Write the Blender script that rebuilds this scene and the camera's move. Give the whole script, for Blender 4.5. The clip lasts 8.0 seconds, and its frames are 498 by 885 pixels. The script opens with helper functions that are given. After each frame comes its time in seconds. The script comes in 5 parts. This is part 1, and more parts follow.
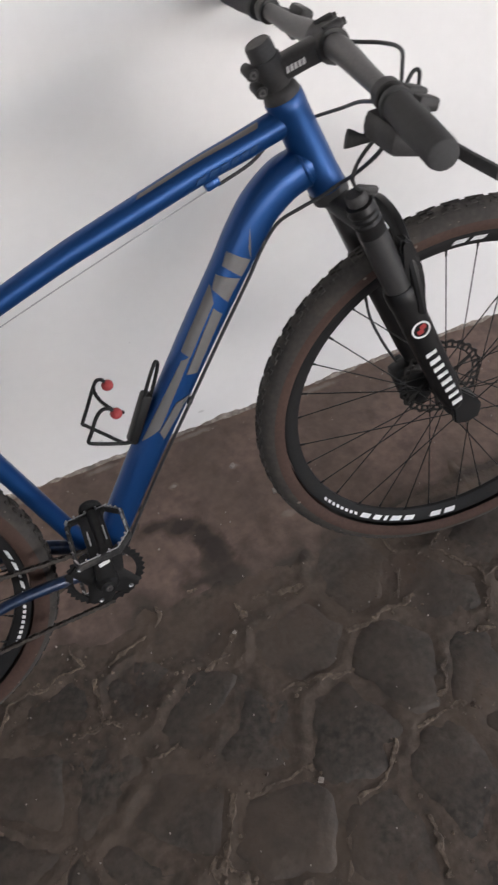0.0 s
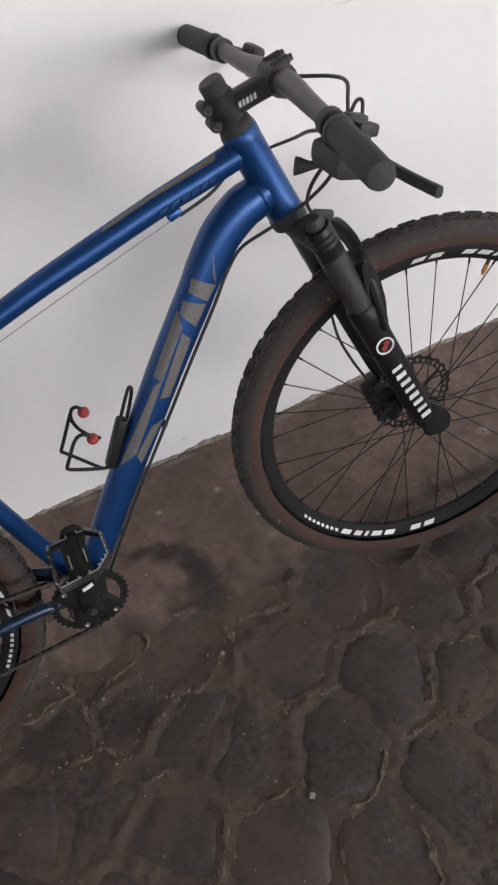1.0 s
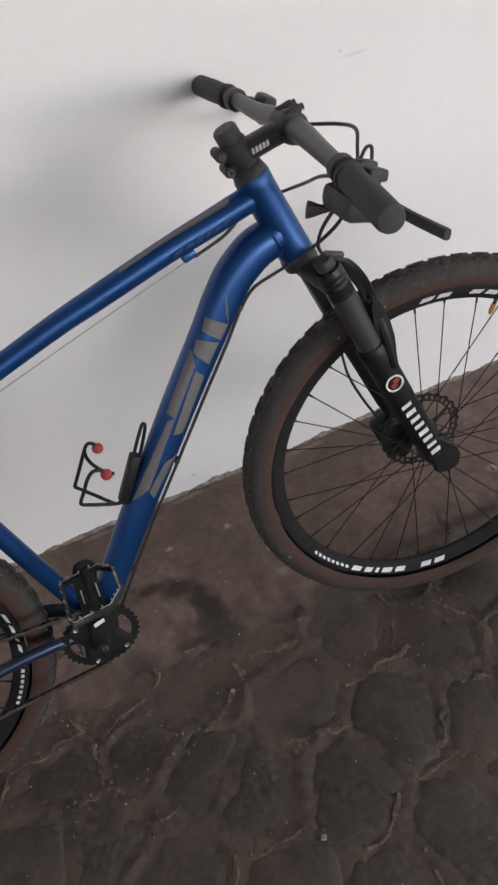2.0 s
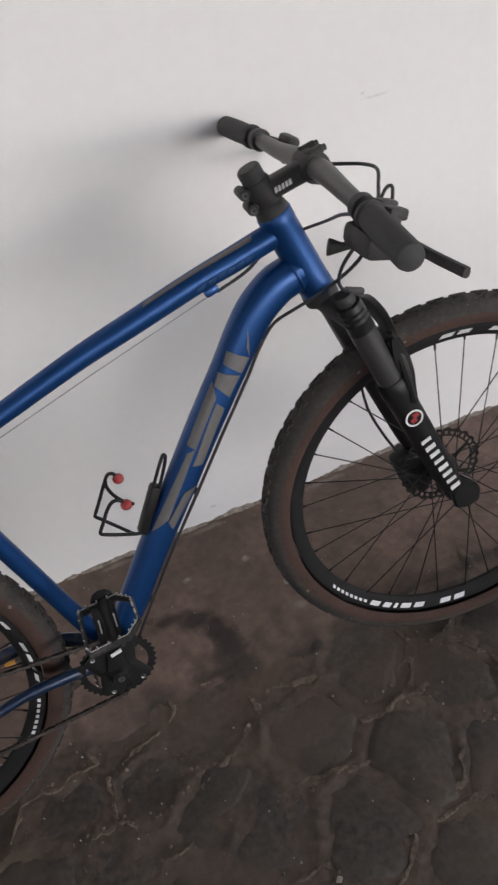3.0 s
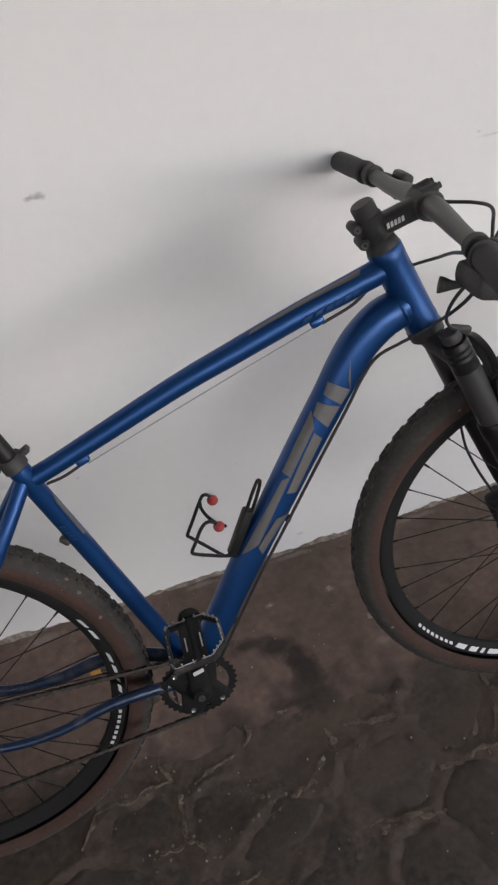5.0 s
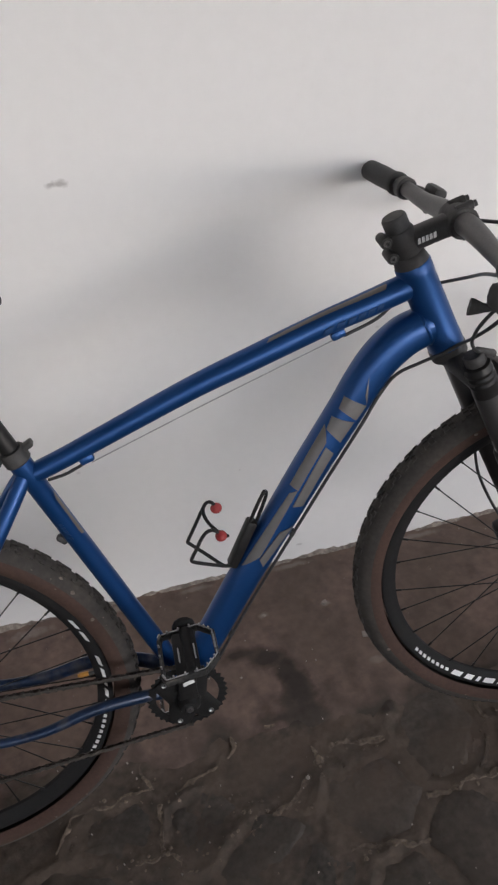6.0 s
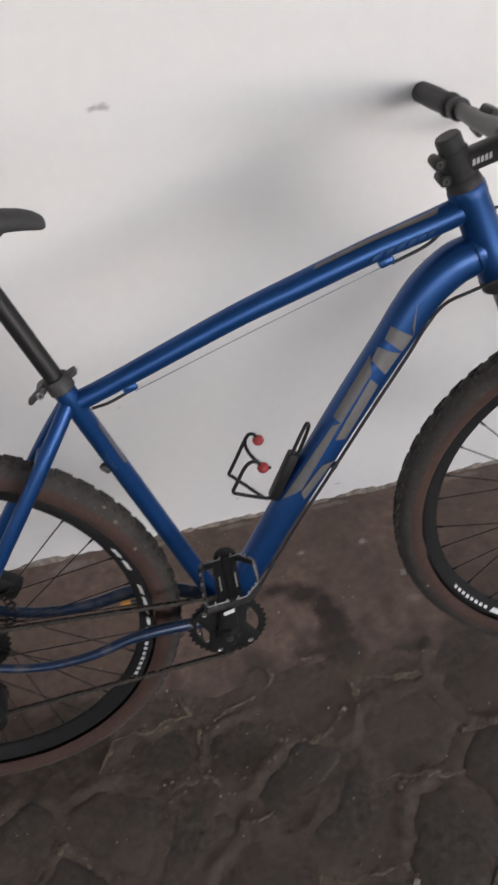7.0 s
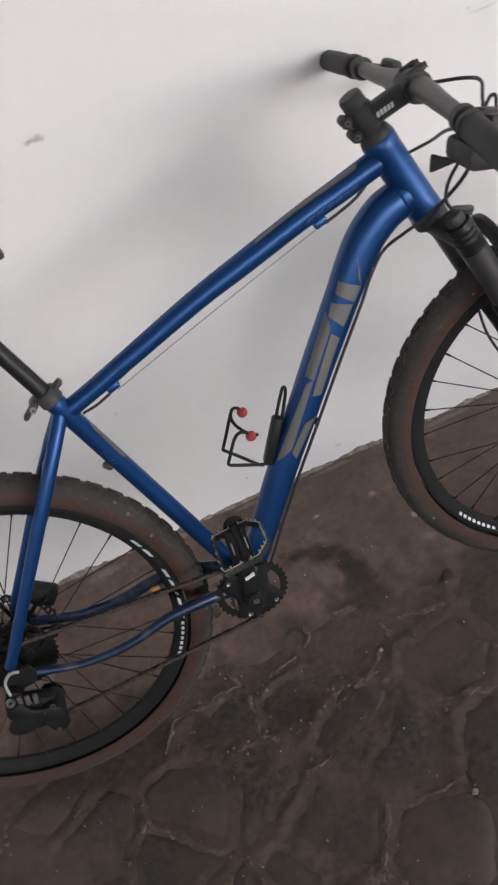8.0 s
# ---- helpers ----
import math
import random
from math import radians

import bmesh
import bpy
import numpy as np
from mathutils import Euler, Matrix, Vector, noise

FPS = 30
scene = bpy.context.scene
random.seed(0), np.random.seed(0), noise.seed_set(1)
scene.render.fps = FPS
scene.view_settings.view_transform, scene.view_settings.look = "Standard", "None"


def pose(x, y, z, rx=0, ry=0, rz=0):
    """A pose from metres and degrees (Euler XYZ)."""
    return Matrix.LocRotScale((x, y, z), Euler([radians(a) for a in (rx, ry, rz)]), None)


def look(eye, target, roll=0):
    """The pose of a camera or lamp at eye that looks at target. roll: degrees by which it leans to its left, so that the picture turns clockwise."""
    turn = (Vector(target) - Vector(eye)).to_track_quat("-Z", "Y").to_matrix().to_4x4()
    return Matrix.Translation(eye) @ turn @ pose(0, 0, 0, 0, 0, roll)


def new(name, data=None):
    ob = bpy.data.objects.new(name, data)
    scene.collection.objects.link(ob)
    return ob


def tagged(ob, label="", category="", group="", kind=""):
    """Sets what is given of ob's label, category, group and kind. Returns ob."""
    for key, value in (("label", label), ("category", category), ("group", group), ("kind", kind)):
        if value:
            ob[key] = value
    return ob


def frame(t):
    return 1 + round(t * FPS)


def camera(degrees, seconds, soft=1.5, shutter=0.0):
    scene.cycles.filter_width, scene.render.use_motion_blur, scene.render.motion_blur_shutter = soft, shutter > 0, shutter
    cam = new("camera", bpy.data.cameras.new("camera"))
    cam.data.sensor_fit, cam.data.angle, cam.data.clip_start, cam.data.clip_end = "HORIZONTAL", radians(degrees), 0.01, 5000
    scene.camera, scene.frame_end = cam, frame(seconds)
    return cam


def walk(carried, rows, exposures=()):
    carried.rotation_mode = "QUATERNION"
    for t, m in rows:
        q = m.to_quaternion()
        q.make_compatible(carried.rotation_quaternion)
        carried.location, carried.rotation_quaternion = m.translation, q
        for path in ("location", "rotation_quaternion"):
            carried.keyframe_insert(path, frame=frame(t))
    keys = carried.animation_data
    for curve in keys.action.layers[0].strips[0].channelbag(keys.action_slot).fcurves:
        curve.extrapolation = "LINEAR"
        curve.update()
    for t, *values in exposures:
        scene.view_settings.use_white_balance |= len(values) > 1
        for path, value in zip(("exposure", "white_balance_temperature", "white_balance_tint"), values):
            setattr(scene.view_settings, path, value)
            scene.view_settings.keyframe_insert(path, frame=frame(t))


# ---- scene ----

# ---------------------------------------------------------------- camera
cam = camera(36.19, 8.0, soft=2.3, shutter=0.5)
# seconds, eye x, y, z, yaw, pitch, lean to the right
ROWS = [
    (0.0, 0.062, -1.199, 1.405, -17.47, -50.69, 7.49),
    (0.5, 0.090, -1.228, 1.407, -17.98, -49.54, 9.17),
    (1.0, 0.079, -1.246, 1.414, -18.46, -48.36, 9.26),
    (1.5, 0.073, -1.259, 1.413, -18.78, -46.60, 9.33),
    (1.7, 0.069, -1.254, 1.419, -18.69, -46.31, 9.29),
    (2.8, 0.069, -1.257, 1.427, -17.21, -42.95, 9.49),
    (3.0, 0.069, -1.259, 1.429, -16.77, -42.86, 9.54),
    (3.5, 0.060, -1.249, 1.429, -10.75, -41.65, 9.77),
    (4.0, 0.079, -1.268, 1.435, -9.09, -41.60, 10.89),
    (4.5, 0.057, -1.282, 1.458, -8.88, -40.02, 11.22),
    (5.0, 0.052, -1.259, 1.442, -8.89, -39.85, 11.02),
    (5.2, 0.051, -1.258, 1.443, -8.53, -39.56, 11.16),
    (6.3, 0.033, -1.214, 1.430, -9.70, -40.47, 5.32),
    (6.5, 0.018, -1.215, 1.426, -10.02, -41.07, 5.00),
    (7.0, 0.024, -1.230, 1.411, -5.07, -43.34, 8.77),
    (7.5, 0.049, -1.286, 1.416, -2.21, -43.98, 15.50),
    (8.0, 0.061, -1.331, 1.427, -2.71, -43.05, 22.06),
]
walk(cam, [(t, pose(x, y, z, 90 + pitch, 0, yaw) @ pose(0, 0, 0, 0, 0, -lean))
           for t, x, y, z, yaw, pitch, lean in ROWS],
     [(t, stops + 0.08, 6130, 14) for t, stops in ((0.0, 0.73), (1.0, 0.63), (1.5, 0.55), (3.5, 0.43), (4.0, 0.41), (5.0, 0.32), (6.5, 0.45), (7.0, 0.58), (7.5, 0.60), (8.0, 0.57))])

# ---------------------------------------------------------------- light
SUN_WAY = Vector((0.55, -1.0, 0.29)).normalized()
world = bpy.data.worlds.new("sky")
scene.world = world
world.use_nodes = True
wn = world.node_tree
sky = wn.nodes.new("ShaderNodeTexSky")
sky.sky_type = "NISHITA"
sky.sun_disc = False
sky.sun_elevation = math.asin(SUN_WAY.z)
sky.sun_rotation = math.atan2(SUN_WAY.x, SUN_WAY.y)
sky.dust_density = 0.7
sky.air_density = 1.0
soften = wn.nodes.new("ShaderNodeHueSaturation")
soften.inputs["Saturation"].default_value = 0.32
wn.links.new(sky.outputs[0], soften.inputs["Color"])
wn.links.new(soften.outputs[0], wn.nodes["Background"].inputs["Color"])
wn.nodes["Background"].inputs["Strength"].default_value = 0.228
sun = new("sun", bpy.data.lights.new("sun", "SUN"))
sun.data.energy = 0.05
sun.data.angle = radians(13)
sun.data.color = (1.0, 0.965, 0.925)
sun.matrix_world = look(SUN_WAY * 6, (0, 0, 0))


# ---------------------------------------------------------------- materials
FILM = (0.106, 0.0785, 0.0585)


def material(name, colour, rough=0.5, metal=0.0, coat=0.0, grain=0.0, scale=200.0, stain=0.0, stain_scale=6.0,
             bump=0.0, bump_scale=300.0, dust=0.0, vary=0.0, spec=0.5, film=0.0, polish=0.08):
    m = bpy.data.materials.new(name)
    m.use_nodes = True
    n, l = m.node_tree.nodes, m.node_tree.links
    b = n["Principled BSDF"]
    b.inputs["Roughness"].default_value = rough
    b.inputs["Metallic"].default_value = metal
    b.inputs["Coat Weight"].default_value = coat
    b.inputs["Coat Roughness"].default_value = polish
    b.inputs["Specular IOR Level"].default_value = spec
    at = n.new("ShaderNodeNewGeometry").outputs["Position"] if film else n.new("ShaderNodeTexCoord").outputs["Object"]

    def cloud(sc, detail=4.0):
        t = n.new("ShaderNodeTexNoise")
        t.inputs["Scale"].default_value = sc
        t.inputs["Detail"].default_value = detail
        l.new(at, t.inputs["Vector"])
        return t.outputs["Fac"]

    def mixed(fac, a, bcol):
        x = n.new("ShaderNodeMix")
        x.data_type = "RGBA"
        for socket, v in ((x.inputs["Factor"], fac), (x.inputs["A"], a), (x.inputs["B"], bcol)):
            if hasattr(v, "is_linked"):
                l.new(v, socket)
            else:
                socket.default_value = v if isinstance(v, (int, float)) else (*v, 1)
        return x.outputs["Result"]

    def ranged(v, lo, hi, to0=0.0, to1=1.0):
        r = n.new("ShaderNodeMapRange")
        for k, x in zip(("From Min", "From Max", "To Min", "To Max"), (lo, hi, to0, to1)):
            r.inputs[k].default_value = x
        l.new(v, r.inputs["Value"])
        return r.outputs["Result"]

    col = tuple(colour)
    if grain:
        col = mixed(ranged(cloud(scale), 0.3, 0.7), tuple(c * (1 - grain) for c in colour), tuple(min(1, c * (1 + grain)) for c in colour))
    if stain:
        col = mixed(ranged(cloud(stain_scale, 6), 0.42, 0.72, 0, stain), col, tuple(c * 0.45 for c in colour))
    if vary:
        info = n.new("ShaderNodeObjectInfo").outputs["Random"]
        col = mixed(ranged(info, 0, 1, 0, vary), col, tuple(c * 0.45 for c in colour))
    if dust:
        col = mixed(ranged(cloud(28, 8), 0.52, 0.75, 0, dust), col, (0.20, 0.17, 0.14))
        l.new(ranged(cloud(28, 8), 0.5, 0.75, rough, min(1, rough + 0.3)), b.inputs["Roughness"])
    if film:
        # a skin of brown dirt that runs over stones and joints alike
        col = mixed(ranged(cloud(4.5, 7), 0.40, 0.62, 0, film), col, FILM)
        col = mixed(ranged(cloud(16, 8), 0.50, 0.68, 0, film * 0.7), col, (0.044, 0.035, 0.030))
    if hasattr(col, "is_linked"):
        l.new(col, b.inputs["Base Color"])
    else:
        b.inputs["Base Color"].default_value = (*col, 1)
    if bump:
        bp = n.new("ShaderNodeBump")
        bp.inputs["Strength"].default_value = bump
        bp.inputs["Distance"].default_value = 0.004
        l.new(cloud(bump_scale, 5), bp.inputs["Height"])
        l.new(bp.outputs["Normal"], b.inputs["Normal"])
    return m


BLUE = material("blue_paint", (0.0080, 0.057, 0.200), 0.40, 0.66, 0.24, 0.06, 1500, 0.03, 9, polish=0.20)
# scuffed frame blue, its base darkened to paint in the stays' shade
SHADED_SCUFFED = material("shaded_scuffed_blue", (0.006, 0.022, 0.064), 0.40, 0.40, 0.4, 0.2, 120, 0.5, 25, dust=0.40, polish=0.25)
BLACK = material("black_satin", (0.040, 0.039, 0.039), 0.50, 0.0, 0.0, 0.15, 300, dust=0.05, spec=0.32)
GLOSS = material("black_gloss", (0.0125, 0.0122, 0.0125), 0.40, 0.0, 0.04, 0.1, 300, dust=0.05, spec=0.22, polish=0.2)
ALLOY = material("grey_alloy", (0.11, 0.107, 0.105), 0.45, 0.3, 0.0, 0.1, 250, bump=0.02)
RIM = material("black_rim", (0.016, 0.0155, 0.016), 0.6, 0.0, 0.0, 0.1, 300, dust=0.05, spec=0.14)
COVER = material("charcoal_leg", (0.038, 0.0375, 0.038), 0.33, 0.0, 0.2, 0.1, 300)
RUBBER = material("rubber", (0.038, 0.034, 0.031), 0.85, 0.0, 0.0, 0.2, 120, bump=0.1, bump_scale=500, dust=0.18)
GUM = material("brown_sidewall", (0.054, 0.028, 0.020), 0.85, 0.0, 0.0, 0.15, 150, 0.3, 14, 0.08, 400, dust=0.07)
WORN = material("worn_black", (0.035, 0.035, 0.035), 0.4, 0.3, 0.0, 0.5, 160, dust=0.4)
OILY = material("oily_black", (0.0120, 0.0116, 0.0116), 0.55, 0.0, 0.0, 0.2, 200, spec=0.22)
GRIP = material("grip_rubber", (0.045, 0.045, 0.046), 0.75, 0.0, 0.0, 0.1, 200, bump=0.15, bump_scale=600)
CHAIN = material("oily_chain", (0.042, 0.035, 0.030), 0.6, 0.2, grain=0.3, dust=0.2)
STEEL = material("steel", (0.45, 0.45, 0.45), 0.28, 1.0, grain=0.1)
DARK_STEEL = material("dark_steel", (0.05, 0.048, 0.046), 0.4, 0.9, grain=0.2, dust=0.1)
SPOKE = material("spoke_black", (0.02, 0.02, 0.02), 0.35, 0.6)
SILVER = material("silver_decal", (0.135, 0.130, 0.128), 0.5, 0.3, grain=0.06, scale=90)
FAINT = material("dull_decal", (0.020, 0.066, 0.185), 0.45, 0.5, grain=0.05)
DULL = material("grey_print", (0.40, 0.40, 0.40), 0.4, 0.3)
WHITE = material("white_print", (0.72, 0.72, 0.72), 0.5)
RED = material("red_rubber", (0.30, 0.028, 0.028), 0.5, 0, 0.2, 0.05)
BRASS = material("brass_cap", (0.55, 0.27, 0.06), 0.4, 0.6)
CABLE = material("cable_housing", (0.026, 0.026, 0.027), 0.45, 0, 0.1)
STONE = material("basalt_cobble", (0.064, 0.0530, 0.0435), 0.55, 0, 0, 0.50, 70, 0.45, 9, 0.60, 95, 0.08, vary=0.40, film=0.72)
MORTAR = material("mud_bed", (0.096, 0.0725, 0.0555), 0.75, 0, 0, 0.40, 60, 0.45, 11, 0.6, 90, 0.15, film=0.8)
POINTING = material("worn_pointing", (0.175, 0.132, 0.097), 0.8, 0, 0, 0.6, 110, 0.7, 24, 1.0, 160, film=0.75)
CEMENT = material("worn_cement", (0.188, 0.127, 0.103), 0.72, 0, 0, 0.20, 50, 0.4, 5, 0.4, 70, 0.20, film=0.5)
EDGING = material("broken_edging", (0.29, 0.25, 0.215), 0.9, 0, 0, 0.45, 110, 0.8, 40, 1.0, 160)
MUD = material("dried_mud", (0.15, 0.125, 0.105), 0.9, 0, 0, 0.3, 300)
CHIP = material("pale_chip", (0.30, 0.26, 0.23), 0.8, 0, 0, 0.2, 200)
SOFFIT = material("pale_soffit", (0.70, 0.69, 0.68), 0.85, 0, 0, 0.1, 30, 0.2, 2.0, 0.2, 60)
PLASTER = material("white_plaster", (0.80, 0.79, 0.78), 0.7, 0, 0, 0.012, 40, 0.03, 2.5, 0.10, 45)


def add_smudges_and_shade(m, marks, colour=(0.22, 0.20, 0.19), flat=False, wobble=70):
    """Marks of an uneven outline, smudges and a painted shadow, on the wall (x, z) or, flat, on the ground (x, y):
    middle, half width, half height, strength.
    """
    n, l = m.node_tree.nodes, m.node_tree.links
    b = n["Principled BSDF"]
    at = n.new("ShaderNodeNewGeometry").outputs["Position"]
    wob = n.new("ShaderNodeTexNoise")
    wob.inputs["Scale"].default_value = wobble
    wob.inputs["Detail"].default_value = 5
    l.new(at, wob.inputs["Vector"])
    for x, z, hx, hz, strong in marks:
        sub = n.new("ShaderNodeVectorMath")
        sub.operation = "SUBTRACT"
        l.new(at, sub.inputs[0])
        sub.inputs[1].default_value = (x, z, 0) if flat else (x, 0, z)
        mul = n.new("ShaderNodeVectorMath")
        mul.operation = "MULTIPLY"
        l.new(sub.outputs[0], mul.inputs[0])
        mul.inputs[1].default_value = (1 / hx, 1 / hz, 0) if flat else (1 / hx, 0, 1 / hz)
        far = n.new("ShaderNodeVectorMath")
        far.operation = "LENGTH"
        l.new(mul.outputs[0], far.inputs[0])
        add = n.new("ShaderNodeMath")
        add.operation = "MULTIPLY_ADD"
        l.new(wob.outputs["Fac"], add.inputs[0])
        add.inputs[1].default_value = 1.2 if flat else 2.4
        l.new(far.outputs["Value"], add.inputs[2])
        r = n.new("ShaderNodeMapRange")
        for k, v in zip(("From Min", "From Max", "To Min", "To Max"), (0.95, 1.6, strong, 0.0) if flat else (1.5, 2.3, strong, 0.0)):
            r.inputs[k].default_value = v
        l.new(add.outputs[0], r.inputs["Value"])
        mix = n.new("ShaderNodeMix")
        mix.data_type = "RGBA"
        l.new(r.outputs[0], mix.inputs["Factor"])
        l.new(b.inputs["Base Color"].links[0].from_socket, mix.inputs["A"])
        mix.inputs["B"].default_value = (*colour, 1)
        l.new(mix.outputs["Result"], b.inputs["Base Color"])


add_smudges_and_shade(PLASTER, [(-0.014, 1.004, 0.017, 0.007, 0.55), (-0.030, 1.003, 0.008, 0.005, 0.35), (0.797, 0.914, 0.030, 0.003, 0.22), (0.768, 0.925, 0.006, 0.003, 0.25),
                      (0.085, 0.075, 0.006, 0.005, 0.35), (0.33, 0.05, 0.009, 0.004, 0.3), (0.52, 0.62, 0.005, 0.003, 0.2), (-0.12, 0.42, 0.006, 0.004, 0.2), (0.21, 0.33, 0.003, 0.003, 0.2)])

# dark marks; the long one at x 0.86 paints in the front wheel's shadow
for ground_mat in (STONE, MORTAR, CEMENT):
    add_smudges_and_shade(ground_mat, [(0.125, -0.232, 0.070, 0.026, 0.85), (0.180, -0.255, 0.055, 0.030, 0.95), (0.212, -0.295, 0.045, 0.050, 0.95), (0.224, -0.335, 0.042, 0.05, 0.95), (0.222, -0.350, 0.042, 0.065, 0.95), (0.226, -0.405, 0.060, 0.042, 0.95), (0.165, -0.400, 0.060, 0.022, 0.85),
                             (0.86, -0.405, 0.16, 0.026, 0.85), (0.72, -0.44, 0.07, 0.02, 0.6), (0.388, -0.435, 0.024, 0.022, 0.9), (0.50, -0.44, 0.06, 0.022, 0.6), (-0.02, -0.575, 0.06, 0.045, 0.6)],
                (0.034, 0.024, 0.019), True, 26)
    if ground_mat != CEMENT:
        add_smudges_and_shade(ground_mat, [(0.195, -0.485, 0.06, 0.05, 0.5), (-0.04, -0.455, 0.07, 0.03, 0.4), (0.283, -0.44, 0.07, 0.03, 0.45), (0.33, -0.555, 0.05, 0.06, 0.4), (0.55, -0.56, 0.07, 0.05, 0.45)],
                    (0.105, 0.072, 0.054), True, 50)
add_smudges_and_shade(CEMENT, [(0.348, -0.150, 0.014, 0.010, 0.6), (0.200, -0.142, 0.015, 0.010, 0.55), (-0.334, -0.031, 0.060, 0.016, 0.6), (-0.141, -0.022, 0.060, 0.012, 0.6), (0.06, -0.02, 0.05, 0.010, 0.5),
                     (0.30, -0.018, 0.06, 0.009, 0.5), (0.985, -0.312, 0.022, 0.016, 0.6), (0.62, -0.020, 0.08, 0.010, 0.5), (0.80, -0.10, 0.02, 0.012, 0.4), (0.406, -0.328, 0.022, 0.012, 0.45)],
            (0.30, 0.27, 0.24), True, 60)


def add_dirty_edge(m, y0, y1):
    """Mud trodden over the cement's outer edge."""
    n, l = m.node_tree.nodes, m.node_tree.links
    b = n["Principled BSDF"]
    at = n.new("ShaderNodeNewGeometry").outputs["Position"]
    split = n.new("ShaderNodeSeparateXYZ")
    l.new(at, split.inputs[0])
    wob = n.new("ShaderNodeTexNoise")
    wob.inputs["Scale"].default_value = 13
    wob.inputs["Detail"].default_value = 7
    l.new(at, wob.inputs["Vector"])
    add = n.new("ShaderNodeMath")
    add.operation = "MULTIPLY_ADD"
    l.new(wob.outputs["Fac"], add.inputs[0])
    add.inputs[1].default_value = 0.35
    l.new(split.outputs["Y"], add.inputs[2])
    r = n.new("ShaderNodeMapRange")
    for k, v in zip(("From Min", "From Max", "To Min", "To Max"), (y1 + 0.175, y0 + 0.175, 0.95, 0.0)):
        r.inputs[k].default_value = v
    l.new(add.outputs[0], r.inputs["Value"])
    mix = n.new("ShaderNodeMix")
    mix.data_type = "RGBA"
    l.new(r.outputs[0], mix.inputs["Factor"])
    l.new(b.inputs["Base Color"].links[0].from_socket, mix.inputs["A"])
    mix.inputs["B"].default_value = (0.050, 0.039, 0.031, 1)
    l.new(mix.outputs["Result"], b.inputs["Base Color"])


add_dirty_edge(CEMENT, -0.355, -0.455)

# ---------------------------------------------------------------- mesh helpers
def part(name, bm, mat, parent=None, label="", smooth=True, more=()):
    me = bpy.data.meshes.new(name)
    bm.to_mesh(me)
    bm.free()
    for m in (mat, *more):
        me.materials.append(m)
    if smooth:
        me.shade_smooth()
        me.set_sharp_from_angle(angle=radians(38))
    ob = new(name, me)
    if parent is not None:
        ob.parent = parent
    if label:
        ob["label"] = label
    return ob


def share(name, me, parent, m):
    ob = new(name, me)
    ob.parent = parent
    ob.matrix_basis = m
    return ob


def P(u, v, w=0.0):
    """Along the bicycle, up its frame, out to its right side."""
    return Vector((u, -w, v))


def spline(pts, steps=8):
    """A smooth curve through the points; a point may carry extra numbers."""
    a = [np.array(p, float) for p in pts]
    a = [2 * a[0] - a[1]] + a + [2 * a[-1] - a[-2]]
    out = []
    for i in range(1, len(a) - 2):
        for k in range(steps):
            t = k / steps
            out.append(0.5 * (2 * a[i] + (a[i + 1] - a[i - 1]) * t + (2 * a[i - 1] - 5 * a[i] + 4 * a[i + 1] - a[i + 2]) * t * t
                              + (3 * a[i] - a[i - 1] - 3 * a[i + 1] + a[i + 2]) * t ** 3))
    out.append(a[-2])
    return out


def sweep(bm, pts, ra, rb=None, segs=14, side=(0, 1, 0), caps=True, power=2.0):
    """A tube along the points; ra: half width across side, rb: along side."""
    pts = [Vector(p) for p in pts]
    n = len(pts)
    ra = [ra] * n if isinstance(ra, (int, float)) else list(ra)
    rb = ra if rb is None else ([rb] * n if isinstance(rb, (int, float)) else list(rb))
    s = Vector(side)
    rings = []
    for i, p in enumerate(pts):
        t = (pts[min(i + 1, n - 1)] - pts[max(i - 1, 0)]).normalized()
        b = s - t * s.dot(t)
        if b.length < 1e-4:
            b = t.orthogonal()
        b.normalize()
        s = b
        c = t.cross(b)
        ring = []
        for k in range(segs):
            a = 2 * math.pi * k / segs
            x, y = math.cos(a), math.sin(a)
            x, y = (math.copysign(abs(x) ** (2 / power), x), math.copysign(abs(y) ** (2 / power), y))
            ring.append(bm.verts.new(p + c * (ra[i] * x) + b * (rb[i] * y)))
        rings.append(ring)
    for r0, r1 in zip(rings, rings[1:]):
        for k in range(segs):
            bm.faces.new((r0[k], r0[(k + 1) % segs], r1[(k + 1) % segs], r1[k]))
    if caps:
        bm.faces.new(rings[0][::-1])
        bm.faces.new(rings[-1])
    return rings


def tube(a, b, ra, rb=None, segs=14, bm=None, **kw):
    bm = bm or bmesh.new()
    sweep(bm, [a, b], ra, rb, segs, **kw)
    return bm


def rod(a, b, radii, segs=16, bm=None):
    """A turned piece from a to b: radii are pairs of (share of the length, radius)."""
    bm = bm or bmesh.new()
    a, b = Vector(a), Vector(b)
    pts = [a + (b - a) * f for f, _ in radii]
    d = (b - a).normalized()
    side = d.orthogonal().normalized()
    other = d.cross(side)
    rings = [[bm.verts.new(p + (side * math.cos(2 * math.pi * k / segs) + other * math.sin(2 * math.pi * k / segs)) * r) for k in range(segs)]
             for p, (_, r) in zip(pts, radii)]
    for r0, r1 in zip(rings, rings[1:]):
        for k in range(segs):
            bm.faces.new((r0[k], r0[(k + 1) % segs], r1[(k + 1) % segs], r1[k]))
    bm.faces.new(rings[0][::-1])
    bm.faces.new(rings[-1])
    return bm


